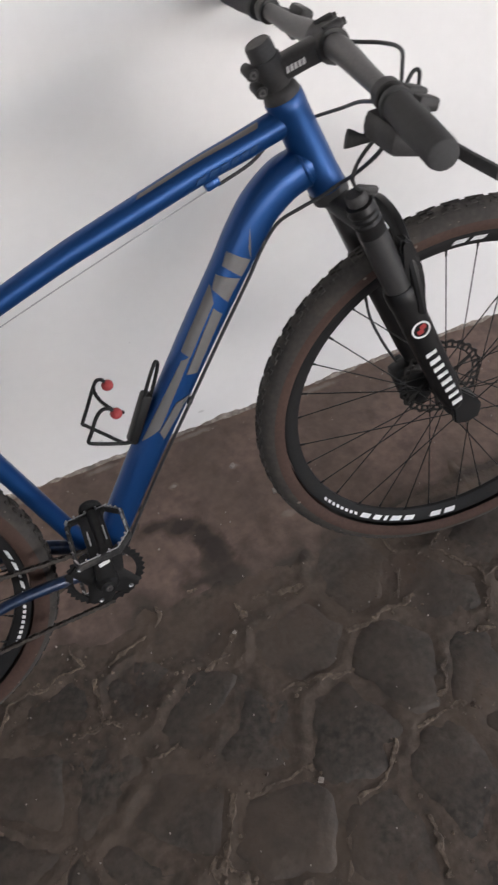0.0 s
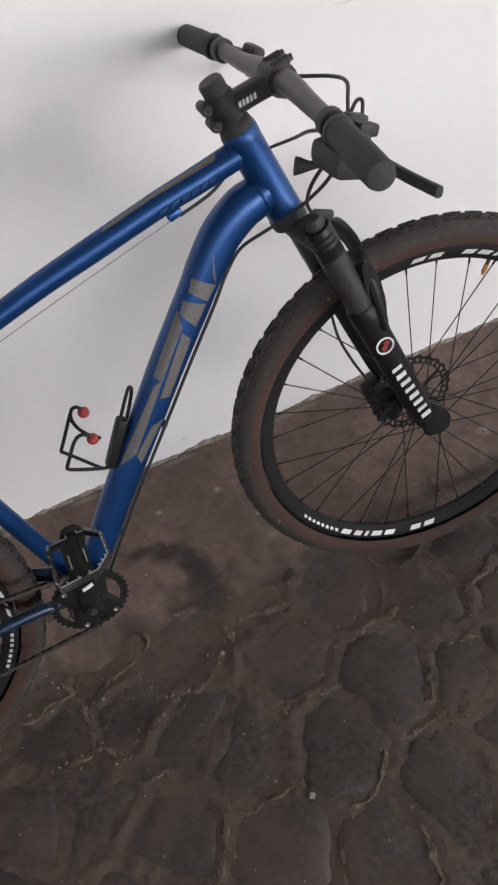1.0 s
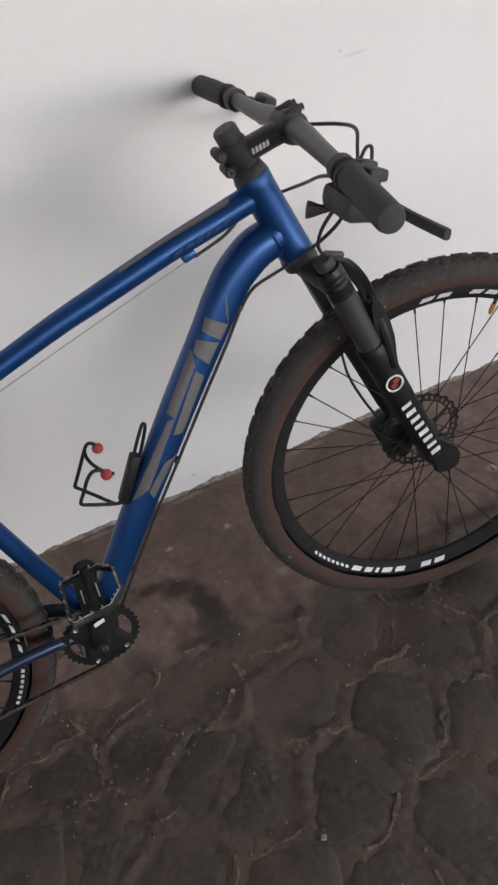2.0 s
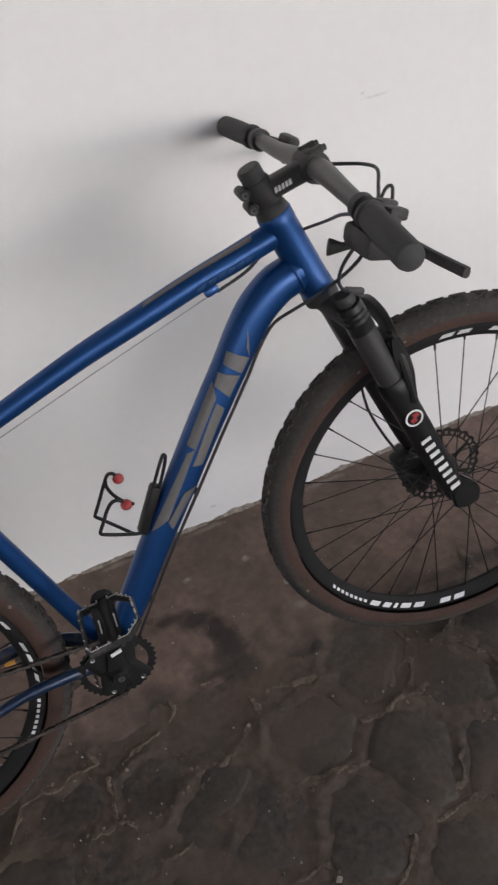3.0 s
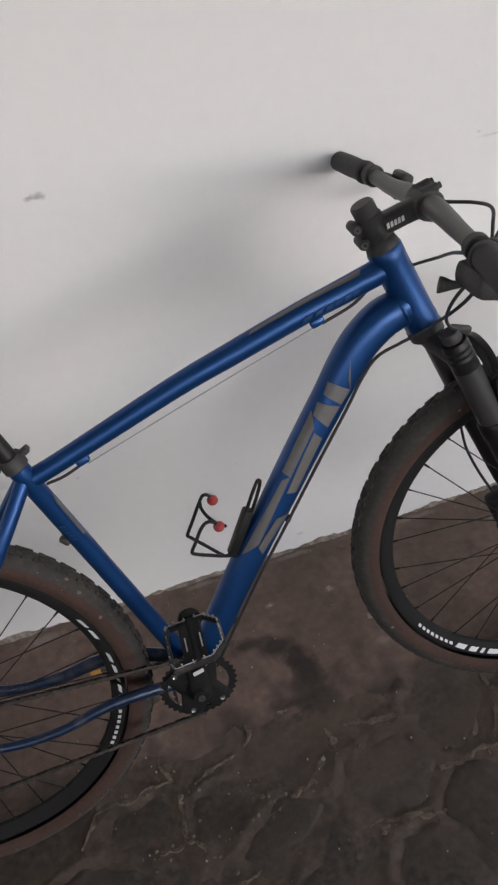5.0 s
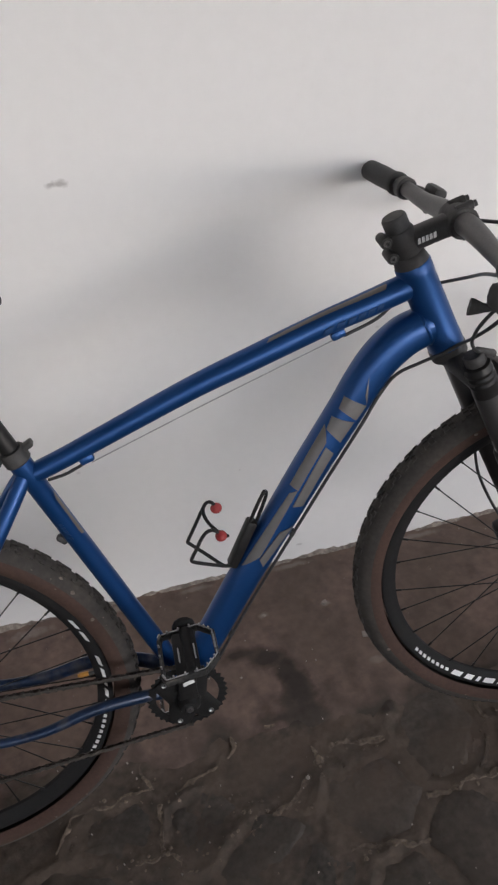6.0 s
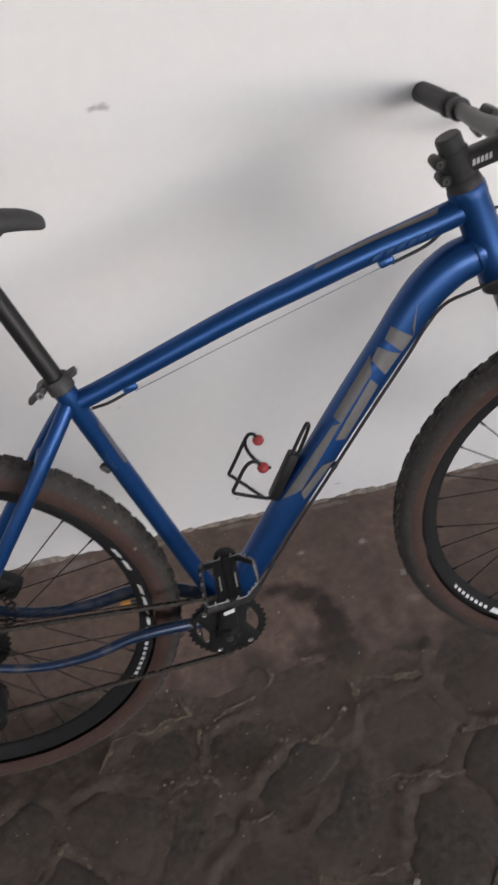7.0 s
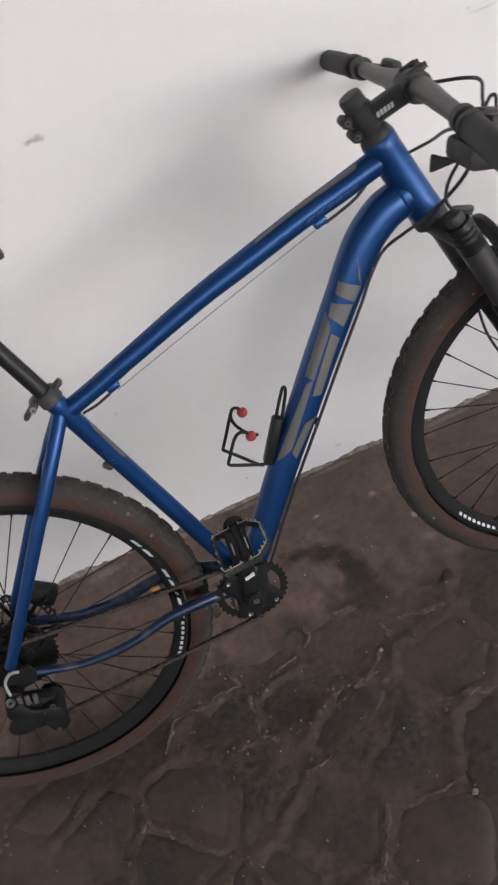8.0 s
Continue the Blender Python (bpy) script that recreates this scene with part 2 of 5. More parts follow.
def turned(profile, centre, axis=(0, 1, 0), segs=72, bm=None, closed=True):
    """A ring: the profile of (radius, offset along the axis) turned about the axis."""
    bm = bm or bmesh.new()
    ax = Vector(axis).normalized()
    e = ax.orthogonal().normalized()
    f = ax.cross(e)
    c = Vector(centre)
    rings = [[bm.verts.new(c + (e * math.cos(2 * math.pi * k / segs) + f * math.sin(2 * math.pi * k / segs)) * r + ax * o) for r, o in profile]
             for k in range(segs)]
    m = len(profile)
    for k in range(segs):
        r0, r1 = rings[k], rings[(k + 1) % segs]
        for j in range(m if closed else m - 1):
            bm.faces.new((r0[j], r0[(j + 1) % m], r1[(j + 1) % m], r1[j]))
    return bm


def block(size, m, bevel=0.002, bm=None, segments=2):
    bm2 = bmesh.new()
    bmesh.ops.create_cube(bm2, size=1.0)
    bmesh.ops.scale(bm2, vec=size, verts=bm2.verts)
    if bevel:
        bmesh.ops.bevel(bm2, geom=bm2.edges[:], offset=bevel, segments=segments, affect="EDGES", profile=0.5)
    bm2.transform(m)
    if bm is None:
        return bm2
    me = bpy.data.meshes.new("tmp")
    bm2.to_mesh(me)
    bm2.free()
    bm.from_mesh(me)
    bpy.data.meshes.remove(me)
    return bm


def slab(outline, thick, m):
    """A flat plate from an outline in its own x, y, with a thickness along its z."""
    bm = bmesh.new()
    lo = [bm.verts.new(m @ Vector((x, y, 0))) for x, y in outline]
    hi = [bm.verts.new(m @ Vector((x, y, thick))) for x, y in outline]
    bm.faces.new(lo[::-1])
    bm.faces.new(hi)
    k = len(outline)
    for i in range(k):
        bm.faces.new((lo[i], lo[(i + 1) % k], hi[(i + 1) % k], hi[i]))
    return bm


def frame_of(origin, x, y):
    """A pose with its own x along x, its y as near to y as can be."""
    x = Vector(x).normalized()
    z = x.cross(Vector(y)).normalized()
    y = z.cross(x)
    return Matrix(((x.x, y.x, z.x, origin[0]), (x.y, y.y, z.y, origin[1]), (x.z, y.z, z.z, origin[2]), (0, 0, 0, 1)))


def about(point, axis, angle):
    return Matrix.Translation(point) @ Matrix.Rotation(angle, 4, Vector(axis)) @ Matrix.Translation(-Vector(point))


# ---------------------------------------------------------------- the wall
def build_wall():
    bm = bmesh.new()
    block((9.0, 0.25, 3.4), pose(0.4, 0.125, 1.66), 0.004, bm)
    tagged(part("wall_north", bm, PLASTER, smooth=False), "white painted plaster wall with faint smudges", "wall", kind="structure")


def build_light_roof():
    """Unseen roof added over the strip along the wall: it makes the light come in low, from the open side."""
    bm = bmesh.new()
    block((9.0, 6.5, 0.16), pose(0.4, -3.253, 3.28), 0.01, bm)
    tagged(part("ceiling", bm, SOFFIT, smooth=False), "unseen pale ceiling added to keep the light low", "ceiling", kind="structure")


def build_light_walls():
    """Unseen walls added to shape the light: a low one behind the camera, with the sky between it and the roof; an end
    wall that blocks the left.
    """
    bm = bmesh.new()
    block((9.0, 0.2, 0.74), pose(0.4, -6.4, 0.33), 0.01, bm)
    west = bmesh.new()
    block((0.2, 6.28, 3.23), pose(-3.3, -3.145, 1.575), 0.01, west)
    tagged(part("wall_west", west, PLASTER, smooth=False), "unseen white end wall added to block light", "wall", kind="structure")
    tagged(part("wall_south", bm, PLASTER, smooth=False), "unseen low white wall added to shape the light", "wall", kind="structure")


# ---------------------------------------------------------------- the bicycle
AXIS = Vector((math.cos(radians(69.5)), 0, -math.sin(radians(69.5))))
HEAD_LOW = P(0.484, 0.818)
HUB_F = P(0.691, 0.3715, -0.001)
HUB_R = P(-0.430, 0.355, -0.006)
BB = P(0.006, 0.303)
STEER = about(HEAD_LOW, AXIS, 0.069)
FRONT_TURN = about(HEAD_LOW, AXIS, 0.122) @ about(HUB_F, (1, 0, 0), -0.022)
REAR_TURN = about(HUB_R, (0, 0, 1), 0.020)


def on_axis(d):
    """A point on the steering axis, d metres above the head tube's lower end."""
    return HEAD_LOW - AXIS * d


def build_bicycle():
    bike = new("bicycle")
    tagged(bike, "blue hardtail mountain bike leaning on the white wall", "bicycle")
    bike.matrix_world = pose(0, -0.4985, 0, 0, 0, -0.793) @ pose(0, 0, 0, -10.27, 0, 0)
    build_frame(bike)
    build_fork(bike)
    build_wheel(bike, HUB_F, FRONT_TURN, True)
    build_wheel(bike, HUB_R, REAR_TURN, False)
    build_cockpit(bike)
    build_drive(bike)
    build_seat(bike)
    build_cage(bike)
    build_cables(bike)
    return bike


def build_frame(bike):
    # top tube, slightly bowed
    c = spline([(-0.135, 0, 0.750, 0.0150), (-0.072, 0, 0.7700, 0.0150), (0.1, 0, 0.8290, 0.0165), (0.195, 0, 0.8565, 0.0176), (0.303, 0, 0.887, 0.0180),
                (0.357, 0, 0.900, 0.0187), (0.406, 0, 0.9125, 0.0190), (0.440, 0, 0.921, 0.0195)], 6)
    bm = bmesh.new()
    sweep(bm, [p[:3] for p in c], [p[3] for p in c], [p[3] * 0.95 for p in c], 20)
    top = part("top_tube", bm, BLUE, bike, "blue metallic top tube")
    # down tube with its bend below the head tube
    c = spline([(0.012, 0, 0.300, 0.0245), (0.0755, 0, 0.3935, 0.0248), (0.131, 0, 0.476, 0.0255), (0.1985, 0, 0.571, 0.0262), (0.2625, 0, 0.661, 0.0270),
                (0.3245, 0, 0.7445, 0.0275), (0.352, 0, 0.783, 0.0284), (0.382, 0, 0.818, 0.0294), (0.416, 0, 0.843, 0.0298), (0.440, 0, 0.852, 0.0292), (0.458, 0, 0.857, 0.0270)], 6)
    bm = bmesh.new()
    sweep(bm, [p[:3] for p in c], [p[3] for p in c], [p[3] * 0.92 for p in c], 24, power=2.3)
    down = part("down_tube", bm, BLUE, bike, "blue metallic down tube with silver graphics")
    bm = rod(P(0.000, 0.315), P(-0.1483, 0.7768), [(0, 0.0156), (0.93, 0.0156), (0.935, 0.0168), (1, 0.0168)], 20)
    seat = part("seat_tube", bm, BLUE, bike)
    L = 0.142
    bm = rod(on_axis(-0.004), on_axis(L), [(0, 0.0250), (0.02, 0.0268), (0.14, 0.0268), (0.17, 0.0262), (0.85, 0.0255), (0.88, 0.0260), (0.98, 0.0260), (1, 0.0245)], 28)
    head = part("head_tube", bm, BLUE, bike)
    for f, rr, q in ((8, 0.0286, (0.4475, 0.8545)), (0, 0.0196, (0.4335, 0.9195))):
        way = Vector((0.94, 0, 0.34)) if f else Vector((0.968, 0, 0.25))
        bm = bmesh.new()
        ring = [P(*q) + (Vector((-way.z, 0, way.x)) * math.cos(k * math.pi / 18) + Vector((0, -1, 0)) * math.sin(k * math.pi / 18) * 0.94) * rr for k in range(37)]
        sweep(bm, [tuple(p) for p in ring], [0.0022 + 0.0005 * (k % 2) for k in range(37)], segs=8)
        part("weld_bead", bm, BLUE, head)
    bm = rod(P(BB.x, BB.z, -0.038), P(BB.x, BB.z, 0.038), [(0, 0.021), (0.06, 0.0225), (0.94, 0.0225), (1, 0.021)], 24)
    part("bottom_bracket", bm, BLUE, bike)
    for s in (1, -1):
        c = spline([(-0.146, -s * 0.008, 0.752, 0.0105), (-0.20, -s * 0.036, 0.682, 0.0105), (-0.275, -s * 0.052, 0.582, 0.010), (-0.36, -s * 0.060, 0.466, 0.009), (-0.425, -s * 0.066, 0.378, 0.009)], 5)
        bm = bmesh.new()
        sweep(bm, [p[:3] for p in c], [p[3] * 1.12 for p in c], [p[3] * 0.9 for p in c], 12)
        part("seat_stay", bm, BLUE, bike)
        c = spline([(-0.012, -s * 0.030, 0.302, 0.0115), (-0.08, -s * 0.046, 0.322, 0.011), (-0.15, -s * 0.056, 0.328, 0.010), (-0.23, -s * 0.061, 0.313, 0.009), (-0.32, -s * 0.064, 0.318, 0.0085), (-0.42, -s * 0.066, 0.356, 0.0085)], 5)
        bm = bmesh.new()
        sweep(bm, [p[:3] for p in c], [p[3] * (1.0 if s > 0 else 1.35) for p in c], [p[3] * 0.85 for p in c], 12)
        part("chain_stay", bm, SHADED_SCUFFED, bike, "scuffed blue chain stay, painted darker for shade")
        bm = slab([(-0.035, -0.022), (0.02, -0.02), (0.034, 0.0), (0.028, 0.02), (-0.004, 0.026), (-0.03, 0.006)], 0.006,
                  frame_of(P(HUB_R.x + 0.008, HUB_R.z - 0.004, s * 0.069), (1, 0, 0.1), (0, 0, 1)))
        part("dropout", bm, OILY, bike)
    # stay bridge, cable guides, tab on the seat tube
    part("stay_bridge", tube(P(-0.213, 0.665, -0.042), P(-0.213, 0.665, 0.042), 0.007), BLUE, bike)
    for u, v in ((-0.056, 0.759), (0.322, 0.870)):
        bm = block((0.022, 0.012, 0.013), pose(u, -0.005, v, 0, -17, 0), 0.004)
        part("cable_guide", bm, BLUE, bike)
    for u, v in ((0.376, 0.772), (0.222, 0.556), (0.098, 0.380)):
        part("cable_clip", block((0.011, 0.014, 0.008), pose(u, -0.010, v, 0, -54, 0), 0.003), BLACK, bike)
    part("cable_tab", block((0.018, 0.012, 0.011), pose(-0.1215, -0.003, 0.633, 0, 50, 0), 0.004), BLACK, bike)
    build_graphics(top, down, seat)


def flank(path, f, rise, out):
    """A point on the right flank of a tube: f along it, rise across it, out from its middle plane."""
    i = min(int(f * (len(path) - 1)), len(path) - 2)
    a, b = Vector(path[i]), Vector(path[i + 1])
    d = (b - a).normalized()
    n = Vector((-d.z, 0, d.x))
    return a + (b - a) * (f * (len(path) - 1) - i) + n * rise + Vector((0, -out, 0))


def patch(corners, path, radius, wrap, bm):
    """A thin plate that follows a tube's flank; corners are (along, across) in shares, across from -1 to 1."""
    def at(f, a, lift):
        x = a * radius
        y = wrap * radius * max(0.0, 1 - abs(a) ** 2.3) ** (1 / 2.3) + lift
        return flank(path, f, x, y)
    n = len(corners)
    steps = 6
    # four corners: two rails, swept across
    (f0, a0), (f1, a1), (f2, a2), (f3, a3) = corners
    rows = []
    for i in range(steps + 1):
        t = i / steps
        lf, la = f0 + (f3 - f0) * t, a0 + (a3 - a0) * t
        rf, rra = f1 + (f2 - f1) * t, a1 + (a2 - a1) * t
        rows.append([[bm.verts.new(at(lf + (rf - lf) * k / 4, la + (rra - la) * k / 4, z)) for k in range(5)] for z in (-0.0006, 0.0010)])
    for r0, r1 in zip(rows, rows[1:]):
        for k in range(4):
            bm.faces.new((r0[1][k], r0[1][k + 1], r1[1][k + 1], r1[1][k]))
        for k in (0, 4):
            bm.faces.new((r0[0][k], r0[1][k], r1[1][k], r1[0][k]) if k == 0 else (r0[1][k], r0[0][k], r1[0][k], r1[1][k]))
    for r in (rows[0], rows[-1]):
        for k in range(4):
            bm.faces.new((r[0][k], r[0][k + 1], r[1][k + 1], r[1][k]))


def build_graphics(top, down, seat):
    # three slanted silver shapes along the down tube
    path = [P(0.12, 0.461), P(0.1985, 0.571), P(0.2625, 0.661), P(0.3265, 0.7475), P(0.3725, 0.806)]
    path = [Vector(p) for p in spline([tuple(p) for p in path], 8)]
    strokes = [
        # two wedges that part
        [(0.10, 0.82), (0.155, 0.22), (0.425, 0.34), (0.40, 0.66)],
        [(0.145, 0.16), (0.125, -0.30), (0.285, -0.66), (0.255, -0.06)],
        # two blocks, one set back behind the other
        [(0.43, 0.82), (0.425, 0.32), (0.625, 0.40), (0.675, 0.88)],
        [(0.36, 0.10), (0.375, -0.46), (0.60, -0.34), (0.61, 0.28)],
        # three slanted bars
        [(0.665, 0.72), (0.715, 0.82), (0.735, -0.36), (0.645, -0.30)],
        [(0.755, 0.74), (0.815, 0.84), (0.825, -0.44), (0.745, -0.38)],
        [(0.832, -0.40), (0.870, -0.02), (1.000, 0.58), (0.945, 0.30)],
    ]
    for s in strokes:
        bm = bmesh.new()
        patch(s, path, 0.0262 + 0.0022 * s[0][0], 0.93, bm)
        bmesh.ops.recalc_face_normals(bm, faces=bm.faces)
        part("graphic", bm, SILVER, down, "silver grey graphic")
    # long silver flash on the top tube's upper side
    path = [Vector(p) for p in spline([(0.225, 0, 0.864), (0.303, 0, 0.887), (0.357, 0, 0.900), (0.40, 0, 0.911)], 6)]
    bm = bmesh.new()
    patch([(0.0, 0.90), (0.02, 0.985), (1.0, 0.985), (0.96, 0.80)], path, 0.0186, 0.97, bm)
    bmesh.ops.recalc_face_normals(bm, faces=bm.faces)
    part("graphic", bm, SILVER, top, "silver grey stripe")
    # a slim flash on the seat tube
    rise = [P(-0.1025, 0.634), P(-0.1095, 0.656), P(-0.1165, 0.678), P(-0.128, 0.714)]
    bm = bmesh.new()
    patch([(0.0, -0.97), (0.05, -0.80), (0.90, -0.84), (1.0, -0.98)], rise, 0.0158, 0.97, bm)
    bmesh.ops.recalc_face_normals(bm, faces=bm.faces)
    part("graphic", bm, SILVER, seat, "silver grey stripe")
    for i in range(5):
        bm = bmesh.new()
        f = 0.05 + i * 0.10
        patch([(f, 0.00), (f + 0.06, 0.05), (f + 0.07, 0.45), (f + 0.01, 0.40)], rise, 0.0158, 0.97, bm)
        bmesh.ops.recalc_face_normals(bm, faces=bm.faces)
        part("small_graphic", bm, FAINT, seat, "dull printed bar")
    for i in range(6):
        bm = bmesh.new()
        f = 0.30 + i * 0.10
        patch([(f, -0.45), (f + 0.065, -0.45), (f + 0.09, -0.05), (f + 0.025, -0.05)], path, 0.0186, 0.97, bm)
        bmesh.ops.recalc_face_normals(bm, faces=bm.faces)
        part("small_graphic", bm, FAINT, top, "dull printed bar")


def build_fork(bike):
    fwd = Vector((math.sin(radians(69.5)), 0, math.cos(radians(69.5))))  # ahead, square to the axis

    def at(d, f, w):
        """d below the head tube, f ahead of the axis, w to the right."""
        return HEAD_LOW + AXIS * d + fwd * f + Vector((0, -w, 0))

    bm = rod(at(-0.004, 0, 0), at(0.016, 0, 0), [(0, 0.026), (0.3, 0.028), (1, 0.027)], 24)
    crown_pts = spline([tuple(at(0.040, 0.0165, 0.070)), tuple(at(0.026, 0.008, 0.045)), tuple(at(0.020, 0.002, 0.0)), tuple(at(0.026, 0.008, -0.045)), tuple(at(0.040, 0.0165, -0.070))], 6)
    sweep(bm, crown_pts, 0.019, 0.014, 14, side=tuple(AXIS), power=3)
    fork = part("fork", bm, BLACK, bike, "black suspension fork")
    fork.matrix_basis = STEER
    for s in (1, -1):
        w = s * 0.066
        bm = rod(at(0.010, 0.0165, w), at(0.062, 0.0165, w), [(0, 0.0165), (0.03, 0.0192), (0.16, 0.0200), (0.20, 0.0206), (0.26, 0.0206), (0.29, 0.0196), (0.34, 0.0196), (0.37, 0.0208), (0.44, 0.0208), (0.47, 0.0198), (0.52, 0.0198), (0.55, 0.0210), (0.64, 0.0210), (0.67, 0.0201), (0.95, 0.0208), (1, 0.0203)], 22)
        part("crown_cap", bm, GLOSS, fork)
        bm = rod(at(0.060, 0.0165, w), at(0.178, 0.0165, w), [(0, 0.0205), (1, 0.0205)], 22)
        part("stanchion", bm, COVER, fork, "charcoal upper leg")
        bm = rod(at(0.165, 0.0165, w), at(0.450, 0.020, w),
                 [(0, 0.0215), (0.02, 0.0245), (0.10, 0.0250), (0.13, 0.0235), (0.8, 0.0225), (0.95, 0.019), (1, 0.012)], 24)
        part("lower_leg", bm, GLOSS, fork)
        c = Vector(HUB_F) + Vector((0, -s * 0.058, 0))
        bm = slab([(-0.024, -0.02), (0.0, -0.026), (0.022, -0.018), (0.026, 0.008), (0.012, 0.03), (-0.026, 0.064), (-0.038, 0.05)], 0.014,
                  frame_of(c + Vector((0, 0.007, 0)), (1, 0, 0), (0, 0, 1)))
        bmesh.ops.bevel(bm, geom=bm.edges[:], offset=0.003, segments=2, affect="EDGES")
        part("dropout", bm, GLOSS, fork)
    # arch over the tyre
    c = spline([tuple(at(0.215, 0.030, 0.066)), tuple(at(0.165, 0.040, 0.066)), tuple(at(0.118, 0.050, 0.056)), tuple(at(0.092, 0.058, 0.034)), tuple(at(0.083, 0.060, 0)),
                tuple(at(0.092, 0.058, -0.034)), tuple(at(0.118, 0.050, -0.056)), tuple(at(0.165, 0.040, -0.066)), tuple(at(0.215, 0.030, -0.066))], 6)
    bm = bmesh.new()
    sweep(bm, c, [0.028 - 0.012 * math.sin(math.pi * k / (len(c) - 1)) ** 0.8 for k in range(len(c))], 0.0085, 12, side=tuple(fwd), power=3)
    part("arch", bm, GLOSS, fork)
    # webs that carry the arch down into the legs
    for s in (1, -1):
        web = [at(d, f, s * 0.066 + 0.014) for d, f in ((0.098, 0.039), (0.090, 0.050), (0.100, 0.058), (0.143, 0.060), (0.180, 0.054), (0.212, 0.041), (0.245, 0.032), (0.245, 0.0165), (0.170, 0.0165), (0.150, 0.034))]
        bm = bmesh.new()
        near = [bm.verts.new(q) for q in web]
        back = [bm.verts.new(q + Vector((0, 0.028, 0))) for q in web]
        bm.faces.new(near)
        bm.faces.new(back[::-1])
        for i in range(len(web)):
            k = (i + 1) % len(web)
            bm.faces.new((near[k], near[i], back[i], back[k]))
        bmesh.ops.bevel(bm, geom=bm.edges[:], offset=0.005, segments=3, affect="EDGES")
        bmesh.ops.recalc_face_normals(bm, faces=bm.faces)
        part("arch_web", bm, GLOSS, fork)
    # lockout knob on the right crown cap
    bm = rod(at(-0.006, 0.0165, 0.066), at(0.012, 0.0165, 0.066), [(0, 0.013), (0.15, 0.015), (0.8, 0.015), (1, 0.013)], 18)
    block((0.030, 0.011, 0.010), Matrix.Translation(at(0.0, 0.034, 0.066)) @ pose(0, 0, 0, 0, 19, 0), 0.003, bm)
    part("lockout_knob", bm, BLACK, fork)
    # white ring with a red mark, and white bars down the right leg
    face = frame_of(at(0.242, 0.0163, 0.0902), tuple(AXIS), (-fwd.x, 0, -fwd.z))
    rm = turned([(0.0125, 0), (0.0155, 0), (0.0155, 0.0012), (0.0125, 0.0012)], (0, 0, 0), (0, 0, 1), 36)
    rm.transform(face)
    part("badge_ring", rm, WHITE, fork, "white ring badge")
    for dx, dy in ((-0.004, -0.0035), (0.003, 0.003)):
        bm = slab([(-0.005, -0.006), (0.004, -0.0055), (0.0055, 0.0035), (-0.003, 0.005)], 0.0012, face @ pose(dx, dy, 0))
        part("badge_mark", bm, RED, fork, "red badge mark")
    for i in range(8):
        d = 0.297 + i * 0.0178
        m = frame_of(at(d, 0.0155 + 0.0009 * i, 0.0894), tuple(AXIS), (-fwd.x, 0, -fwd.z))
        wide = (0.0042, 0.0052, 0.0046)[i % 3]
        bm = slab([(-wide, -0.0095), (wide - 0.0015, -0.0088), (wide, 0.0098), (-wide + 0.0012, 0.0090)], 0.0012, m)
        part("printed_bar", bm, WHITE, fork, "white printed bar")
    # disc caliper behind the left leg
    bm = block((0.058, 0.034, 0.096), Matrix.Translation(P(0.643, 0.372, -0.066)) @ pose(0, 0, 0, 0, -20, 0), 0.010)
    block((0.030, 0.038, 0.050), Matrix.Translation(P(0.664, 0.340, -0.064)) @ pose(0, 0, 0, 0, 30, 0), 0.008, bm)
    block((0.018, 0.040, 0.024), Matrix.Translation(P(0.634, 0.400, -0.078)) @ pose(0, 0, 0, 0, -20, 0), 0.006, bm)
    part("brake_caliper", bm, GLOSS, fork)


